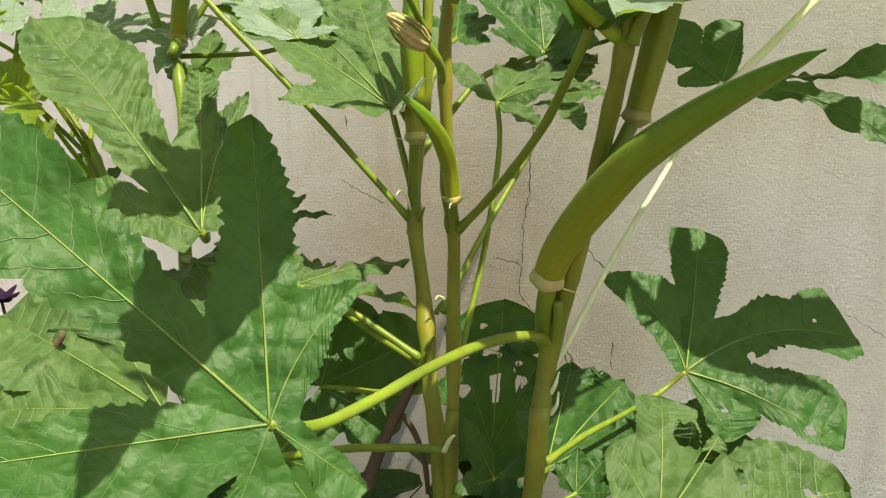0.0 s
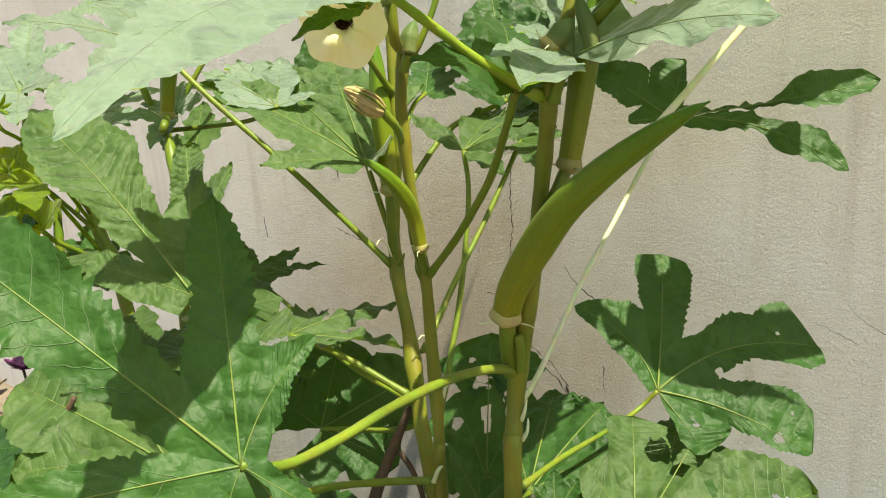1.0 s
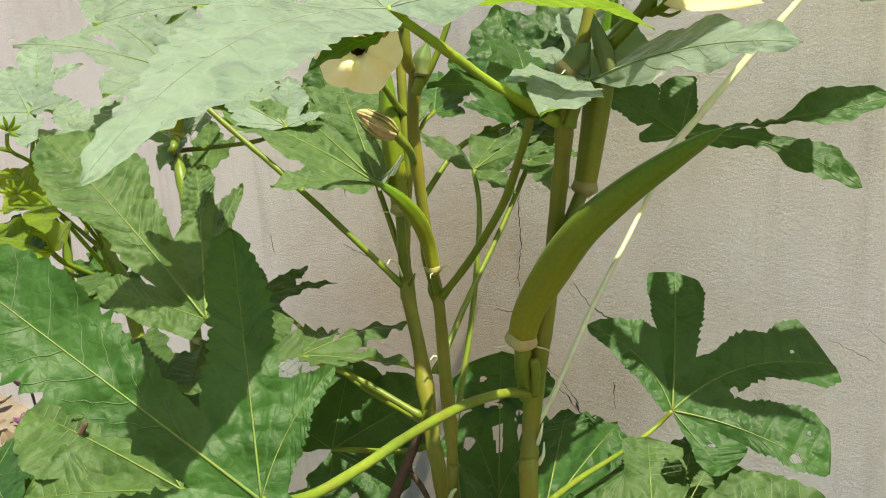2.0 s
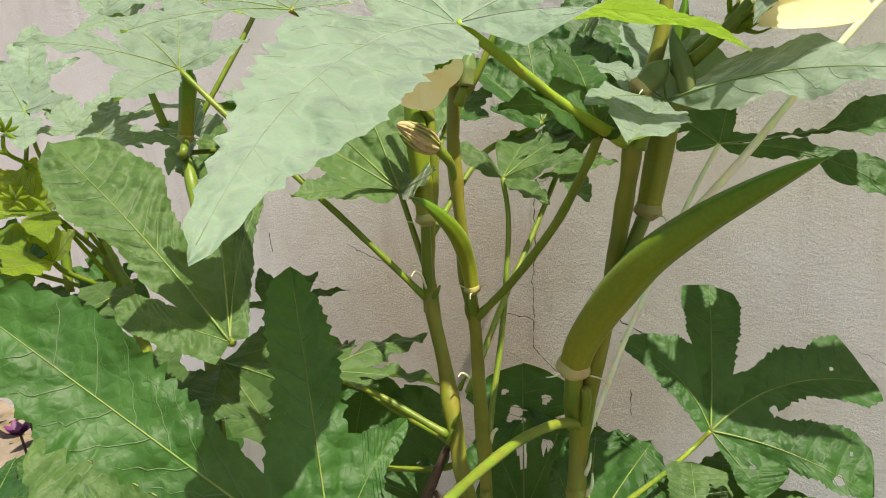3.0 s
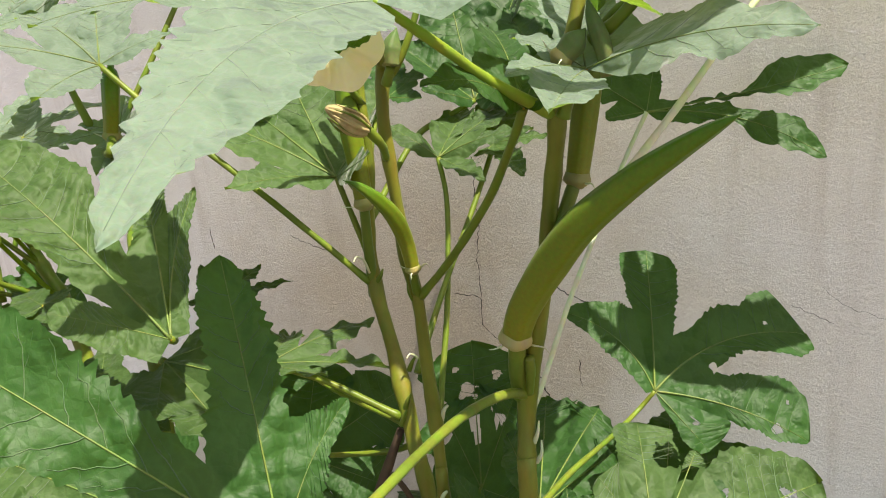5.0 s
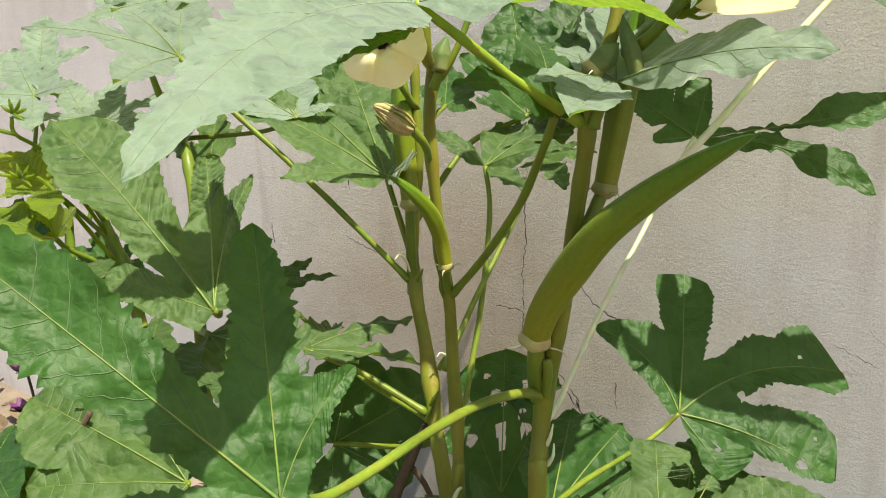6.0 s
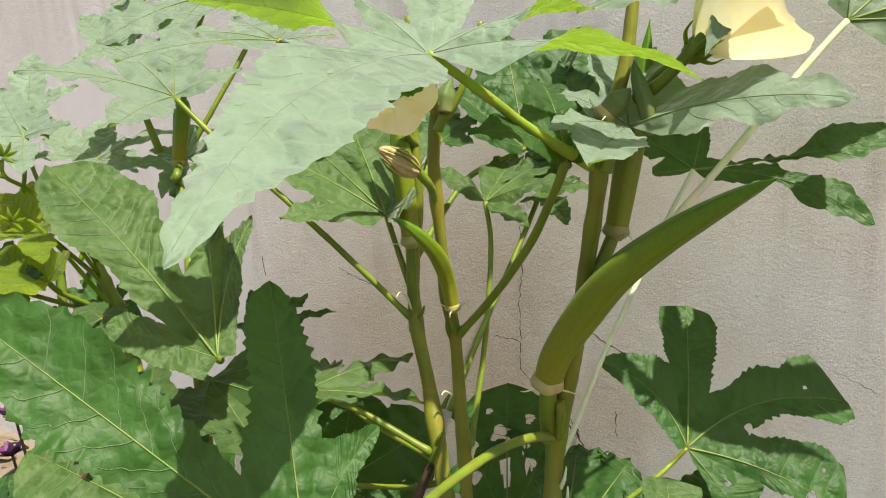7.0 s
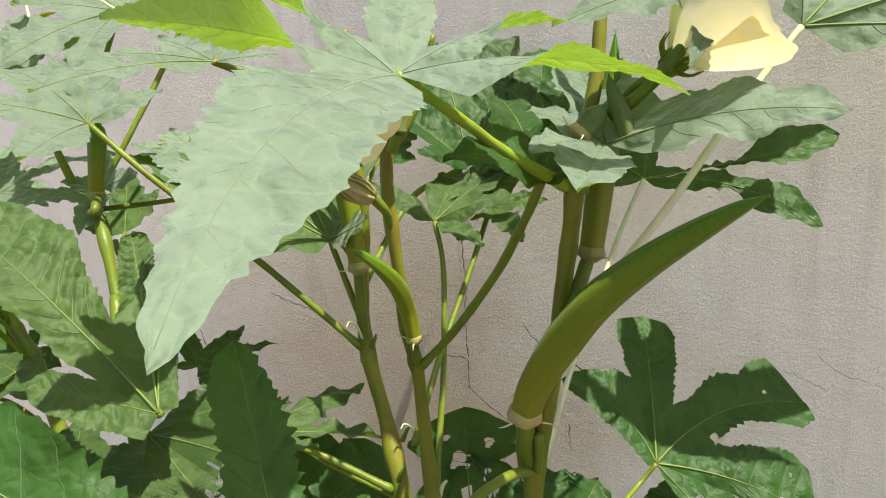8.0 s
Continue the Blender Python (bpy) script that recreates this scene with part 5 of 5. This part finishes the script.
rod("bract", plant_far, [(-0.366, 0.753, 0.878), (-0.358, 0.747, 0.879), (-0.352, 0.740, 0.874)], (0.0014, 0.0022, 0.0005), YOUNG, "yellow shrivelled bract", 14, ())
leaf(plant_far, (-0.180, 0.572, 0.735), [((-0.235, 0.559, 0.744), 0.24, 0.02), ((-0.255, 0.609, 0.768), 0.24, 0.03), ((-0.233, 0.650, 0.773), 0.26, 0.03), ((-0.191, 0.655, 0.772), 0.26, 0.02), ((-0.149, 0.591, 0.743), 0.24, 0.02)], petiole=[(-0.301, 0.617, 0.716), (-0.216, 0.593, 0.722)], thick=(0.0022, 0.0018), sinus=0.55, seed=150, teeth=10, material=SUNLIT, label="pale grey-green leaf behind the slanting petiole")
leaf(plant_far, (-0.356, 0.668, 0.835), [((-0.324, 0.628, 0.814), 0.24, 0.02), ((-0.311, 0.658, 0.854), 0.24, 0.03), ((-0.364, 0.734, 0.886), 0.26, 0.03), ((-0.403, 0.714, 0.871), 0.26, 0.02), ((-0.382, 0.638, 0.826), 0.24, 0.02)], petiole=[(-0.319, 0.621, 0.773), (-0.329, 0.629, 0.813)], thick=(0.0022, 0.0018), sinus=0.5, seed=153, teeth=10, material=SUNLIT, label="pale grey-green leaf at the stem top")
# the cut plant and the small one in the corner
plant_left = thing("okra_plant", (-0.210, 0.409, 0.000), "shorter okra plant with yellowish young leaves", "okra plant", "okra plants along the wall")
rod("stem", plant_left, [(-0.210, 0.409, 0.000), (-0.337, 0.556, 0.555), (-0.349, 0.574, 0.597), (-0.364, 0.588, 0.626), (-0.373, 0.594, 0.646)], (0.007, 0.006, 0.0056, 0.0052, 0.0046), PETIOLE, "yellowish green stem", 14, (0.6, 0.8))
leaf(plant_left, (-0.390, 0.540, 0.645), [((-0.361, 0.529, 0.674), 0.24, 0.0), ((-0.423, 0.589, 0.670), 0.26, 0.0), ((-0.471, 0.583, 0.658), 0.26, 0.03), ((-0.396, 0.480, 0.655), 0.26, 0.03)], petiole=[(-0.350, 0.575, 0.598), (-0.372, 0.564, 0.617), (-0.386, 0.549, 0.633)], thick=(0.0028, 0.0022), material=YOUNG, sinus=0.6, seed=93, teeth=8, label="bright yellow-green young leaf")
leaf(plant_left, (-0.347, 0.532, 0.613), [((-0.316, 0.488, 0.603), 0.3, 0.0), ((-0.332, 0.555, 0.618), 0.3, 0.0), ((-0.387, 0.574, 0.618), 0.28, 0.0), ((-0.367, 0.509, 0.608), 0.28, 0.0)], petiole=[(-0.352, 0.575, 0.600)], thick=(0.002, 0.0018), sinus=0.6, material=COARSE, seed=96, teeth=7, label="small dark leaf at a node")
leaf(plant_left, (-0.459, 0.761, 0.727), [((-0.352, 0.695, 0.723), 0.14, 0.05), ((-0.305, 0.782, 0.745), 0.12, 0.05), ((-0.444, 0.853, 0.764), 0.22, 0.03), ((-0.524, 0.855, 0.761), 0.2, 0.03), ((-0.507, 0.723, 0.732), 0.2, 0.04)], petiole=[(-0.371, 0.592, 0.641), (-0.398, 0.661, 0.667)], thick=(0.0026, 0.0022), sinus=0.4, material=SUNLIT, seed=99, teeth=8, label="dark pointed leaf before the wall")
rod("petiole", plant_left, [(-0.420, 0.608, 0.596), (-0.421, 0.617, 0.627), (-0.422, 0.624, 0.650)], (0.0045, 0.0042), PETIOLE, "", 14, ())
leaf(plant_left, (-0.454, 0.636, 0.690), [((-0.416, 0.614, 0.684), 0.2, 0.0), ((-0.466, 0.684, 0.712), 0.24, 0.02), ((-0.510, 0.659, 0.706), 0.24, 0.02), ((-0.456, 0.588, 0.672), 0.24, 0.02)], petiole=[(-0.421, 0.622, 0.642)], thick=(0.0024, 0.002), material=YOUNG, sinus=0.5, seed=102, teeth=8, label="yellowing young leaf")
leaf(plant_left, (-0.392, 0.672, 0.732), [((-0.345, 0.679, 0.750), 0.2, 0.03), ((-0.404, 0.743, 0.761), 0.22, 0.02), ((-0.436, 0.695, 0.743), 0.22, 0.02), ((-0.383, 0.626, 0.717), 0.2, 0.02), ((-0.336, 0.629, 0.722), 0.2, 0.02)], petiole=[(-0.402, 0.622, 0.641), (-0.395, 0.647, 0.686)], thick=(0.0022, 0.0018), sinus=0.45, material=SUNLIT, seed=105, teeth=8, label="curled leaf before the wall")
leaf(plant_left, (-0.468, 0.706, 0.783), [((-0.417, 0.713, 0.802), 0.22, 0.03), ((-0.496, 0.786, 0.841), 0.24, 0.02), ((-0.544, 0.728, 0.797), 0.24, 0.02), ((-0.406, 0.616, 0.757), 0.2, 0.04)], petiole=[(-0.466, 0.655, 0.688)], thick=(0.0022, 0.0018), sinus=0.45, material=SUNLIT, seed=108, teeth=8, label="leaf at the edge of the bed")
leaf(plant_left, (-0.432, 0.622, 0.761), [((-0.380, 0.606, 0.770), 0.22, 0.03), ((-0.426, 0.673, 0.795), 0.22, 0.02), ((-0.488, 0.694, 0.803), 0.24, 0.02), ((-0.489, 0.621, 0.764), 0.24, 0.02), ((-0.399, 0.553, 0.734), 0.24, 0.03)], petiole=[(-0.373, 0.594, 0.646), (-0.418, 0.610, 0.715)], thick=(0.0022, 0.0018), sinus=0.5, material=SUNLIT, seed=120, teeth=8, label="ruffled leaf before the wall")
leaf(plant_left, (-0.411, 0.580, 0.683), [((-0.353, 0.556, 0.700), 0.22, 0.03), ((-0.403, 0.610, 0.714), 0.24, 0.02), ((-0.462, 0.627, 0.709), 0.24, 0.02), ((-0.442, 0.557, 0.679), 0.24, 0.02), ((-0.376, 0.514, 0.667), 0.24, 0.03)], petiole=[(-0.364, 0.588, 0.626), (-0.402, 0.583, 0.672)], thick=(0.0022, 0.0018), sinus=0.5, seed=123, teeth=8, material=YOUNG, label="yellow-green young leaf at a node")
leaf(plant_left, (-0.451, 0.567, 0.641), [((-0.393, 0.541, 0.651), 0.24, 0.03), ((-0.458, 0.616, 0.668), 0.24, 0.02), ((-0.512, 0.612, 0.660), 0.24, 0.02), ((-0.450, 0.522, 0.629), 0.24, 0.02), ((-0.391, 0.503, 0.627), 0.24, 0.03)], petiole=[(-0.349, 0.574, 0.597), (-0.429, 0.570, 0.629)], thick=(0.0022, 0.0018), sinus=0.5, seed=126, teeth=8, label="coarse leaf at a lower node")
leaf(plant_left, (-0.389, 0.627, 0.592), [((-0.428, 0.624, 0.615), 0.3, 0.02), ((-0.417, 0.667, 0.620), 0.3, 0.0), ((-0.364, 0.643, 0.615), 0.3, 0.0), ((-0.340, 0.594, 0.590), 0.3, 0.02), ((-0.379, 0.562, 0.586), 0.3, 0.02)], petiole=[(-0.337, 0.556, 0.555), (-0.369, 0.617, 0.576)], thick=(0.002, 0.0016), sinus=0.5, seed=140, teeth=8, label="dark ruffled leaf beside the cut stem")
leaf(plant_left, (-0.391, 0.535, 0.598), [((-0.331, 0.514, 0.606), 0.28, 0.03), ((-0.386, 0.579, 0.606), 0.28, 0.02), ((-0.438, 0.592, 0.610), 0.28, 0.02), ((-0.439, 0.539, 0.606), 0.28, 0.02), ((-0.363, 0.470, 0.592), 0.28, 0.02)], petiole=[(-0.337, 0.553, 0.545), (-0.375, 0.569, 0.575)], thick=(0.002, 0.0016), sinus=0.5, seed=143, teeth=9, material=COARSE, label="mid green leaf low in the tangle")
rod("petiole", plant_left, [(-0.364, 0.588, 0.626), (-0.406, 0.582, 0.708), (-0.428, 0.576, 0.731), (-0.428, 0.575, 0.746)], (0.002, 0.0018, 0.0016), YOUNG, "yellow-green petiole", 14, ())
rod("petiole", plant_left, [(-0.428, 0.576, 0.731), (-0.446, 0.572, 0.737), (-0.467, 0.566, 0.740)], (0.002, 0.0018, 0.0016), YOUNG, "yellow-green petiole", 14, ())
rod("petiole", plant_left, [(-0.349, 0.574, 0.597), (-0.404, 0.570, 0.685), (-0.426, 0.567, 0.694), (-0.443, 0.562, 0.699)], (0.002, 0.0018, 0.0016), YOUNG, "yellow-green petiole", 14, ())
rod("bract", plant_left, [(-0.422, 0.562, 0.694), (-0.426, 0.558, 0.698), (-0.429, 0.557, 0.702)], (0.0012, 0.0017, 0.0004), YOUNG, "yellow-green bract", 14, ())
rod("bract", plant_left, [(-0.422, 0.562, 0.694), (-0.422, 0.559, 0.701), (-0.422, 0.559, 0.708)], (0.0012, 0.0017, 0.0004), YOUNG, "yellow-green bract", 14, ())
rod("bract", plant_left, [(-0.422, 0.562, 0.694), (-0.416, 0.559, 0.700), (-0.412, 0.559, 0.706)], (0.0012, 0.0017, 0.0004), YOUNG, "yellow-green bract", 14, ())
rod("bract", plant_left, [(-0.422, 0.562, 0.694), (-0.413, 0.558, 0.696), (-0.407, 0.557, 0.698)], (0.0012, 0.0017, 0.0004), YOUNG, "yellow-green bract", 14, ())
rod("bract", plant_left, [(-0.422, 0.562, 0.694), (-0.415, 0.557, 0.691), (-0.410, 0.554, 0.688)], (0.0012, 0.0017, 0.0004), YOUNG, "yellow-green bract", 14, ())
rod("bract", plant_left, [(-0.425, 0.574, 0.749), (-0.429, 0.571, 0.753), (-0.432, 0.569, 0.757)], (0.0012, 0.0017, 0.0004), YOUNG, "yellow-green bract", 14, ())
rod("bract", plant_left, [(-0.425, 0.574, 0.749), (-0.425, 0.572, 0.756), (-0.425, 0.571, 0.762)], (0.0012, 0.0017, 0.0004), YOUNG, "yellow-green bract", 14, ())
rod("bract", plant_left, [(-0.425, 0.574, 0.749), (-0.419, 0.572, 0.755), (-0.415, 0.571, 0.761)], (0.0012, 0.0017, 0.0004), YOUNG, "yellow-green bract", 14, ())
rod("bract", plant_left, [(-0.425, 0.574, 0.749), (-0.416, 0.571, 0.751), (-0.410, 0.569, 0.753)], (0.0012, 0.0017, 0.0004), YOUNG, "yellow-green bract", 14, ())
rod("bract", plant_left, [(-0.425, 0.574, 0.749), (-0.418, 0.569, 0.746), (-0.413, 0.567, 0.743)], (0.0012, 0.0017, 0.0004), YOUNG, "yellow-green bract", 14, ())
plant_low = thing("okra_plant", (-0.366, 0.251, 0.000), "low okra plant with broad pale leaves", "okra plant", "okra plants along the wall")
rod("stem", plant_low, [(-0.366, 0.251, 0.000), (-0.312, 0.432, 0.420), (-0.288, 0.428, 0.473)], (0.006, 0.005, 0.004), STEM, "short green stem", 14, ())
leaf(plant_low, (-0.225, 0.352, 0.524), [((-0.243, 0.315, 0.509), 0.34, 0.02), ((-0.323, 0.340, 0.531), 0.36, 0.05), ((-0.343, 0.393, 0.568), 0.34, 0.04), ((-0.292, 0.409, 0.581), 0.34, 0.03)], petiole=[(-0.282, 0.416, 0.466)], sinus=0.72, seed=111, teeth=9, material=COARSE, jag=0.035, end=3.0, holes=[(3, 0.6, 0.2, 0.008)], label="broad pale leaf lying low")
leaf(plant_low, (-0.286, 0.446, 0.563), [((-0.229, 0.413, 0.553), 0.32, 0.02), ((-0.231, 0.451, 0.572), 0.34, 0.02), ((-0.296, 0.504, 0.583), 0.3, 0.0), ((-0.364, 0.475, 0.568), 0.28, 0.0), ((-0.310, 0.409, 0.550), 0.28, 0.0)], petiole=[(-0.288, 0.428, 0.473), (-0.316, 0.456, 0.531)], sinus=0.6, material=COARSE, seed=114, teeth=9, label="pale leaf in the lower tangle")
leaf(plant_low, (-0.398, 0.444, 0.462), [((-0.355, 0.452, 0.485), 0.26, 0.0), ((-0.431, 0.512, 0.488), 0.26, 0.0), ((-0.465, 0.467, 0.483), 0.26, 0.0), ((-0.396, 0.383, 0.468), 0.26, 0.0), ((-0.338, 0.385, 0.464), 0.26, 0.0)], petiole=[(-0.312, 0.432, 0.420)], sinus=0.6, seed=117, teeth=8, label="leaf close to the ground")
leaf(plant_low, (-0.428, 0.454, 0.482), [((-0.375, 0.439, 0.494), 0.3, 0.02), ((-0.426, 0.489, 0.498), 0.3, 0.0), ((-0.482, 0.495, 0.491), 0.3, 0.0), ((-0.440, 0.421, 0.479), 0.3, 0.02), ((-0.374, 0.394, 0.480), 0.3, 0.03)], petiole=[(-0.312, 0.432, 0.420)], thick=(0.002, 0.0016), sinus=0.55, seed=136, teeth=9, label="dark low leaf at the edge of the bed")

# ---- small things on the ground ----
def purple_flower(at, size, seed):
    rng = random.Random(seed)
    at = Vector(at)
    top = thing("purple_flower", (at.x, at.y, 0.0), "small dark purple flower on a thin stalk", "flower")
    bm = bmesh.new()
    sweep(bm, smooth_line([(at.x, at.y, 0.0), at + Vector((0.01, 0, -at.z * 0.5)), at], [0.0022, 0.0016], 6), 8)
    part("stalk", bm, DEAD, top)
    for k in range(9):
        a = k * 2.4
        d = Vector((math.cos(a), math.sin(a), rng.uniform(-0.2, 0.7))).normalized()
        side = d.cross(Vector((0, 0, 1))).normalized()
        b = bmesh.new()
        rows = []
        for i in range(6):
            u = i / 5
            h = size * 0.38 * math.sin(math.pi * (0.1 + 0.85 * u))
            rows.append([b.verts.new(at + d * size * u + side * h * v + Vector((0, 0, size * 0.3 * u * u + size * 0.1 * abs(v)))) for v in (-1, 0, 1)])
        for r0, r1 in zip(rows, rows[1:]):
            for i in range(2):
                b.faces.new((r0[i], r0[i + 1], r1[i + 1], r1[i]))
        part("petal", b, PURPLE, top)


purple_flower((-0.572, 0.738, 0.432), 0.020, 3)
purple_flower((-0.60, 0.76, 0.37), 0.018, 5)


def twig(points, r, seed):
    top = thing("dry_stalk", points[0], "dry brown stalk lying in the bed", "stalk")
    rod("stem", top, points, (r, r * 0.6), DRY if seed % 2 else DEAD, sides=8)


for k, (a, b) in enumerate([((-0.70, 0.62, 0.01), (-0.292, 0.372, 0.566)), ((-1.0, 1.0, 0.02), (-0.55, 0.85, 0.30)), ((-0.95, 0.8, 0.01), (-0.5, 0.9, 0.22)), ((-0.8, 1.1, 0.01), (-0.62, 0.9, 0.33)), ((-1.1, 1.2, 0.01), (-0.7, 0.75, 0.12))]):
    a, b = Vector(a), Vector(b)
    twig([a, a.lerp(b, 0.5) + Vector((0, 0, 0.03)), b], 0.0035, k)
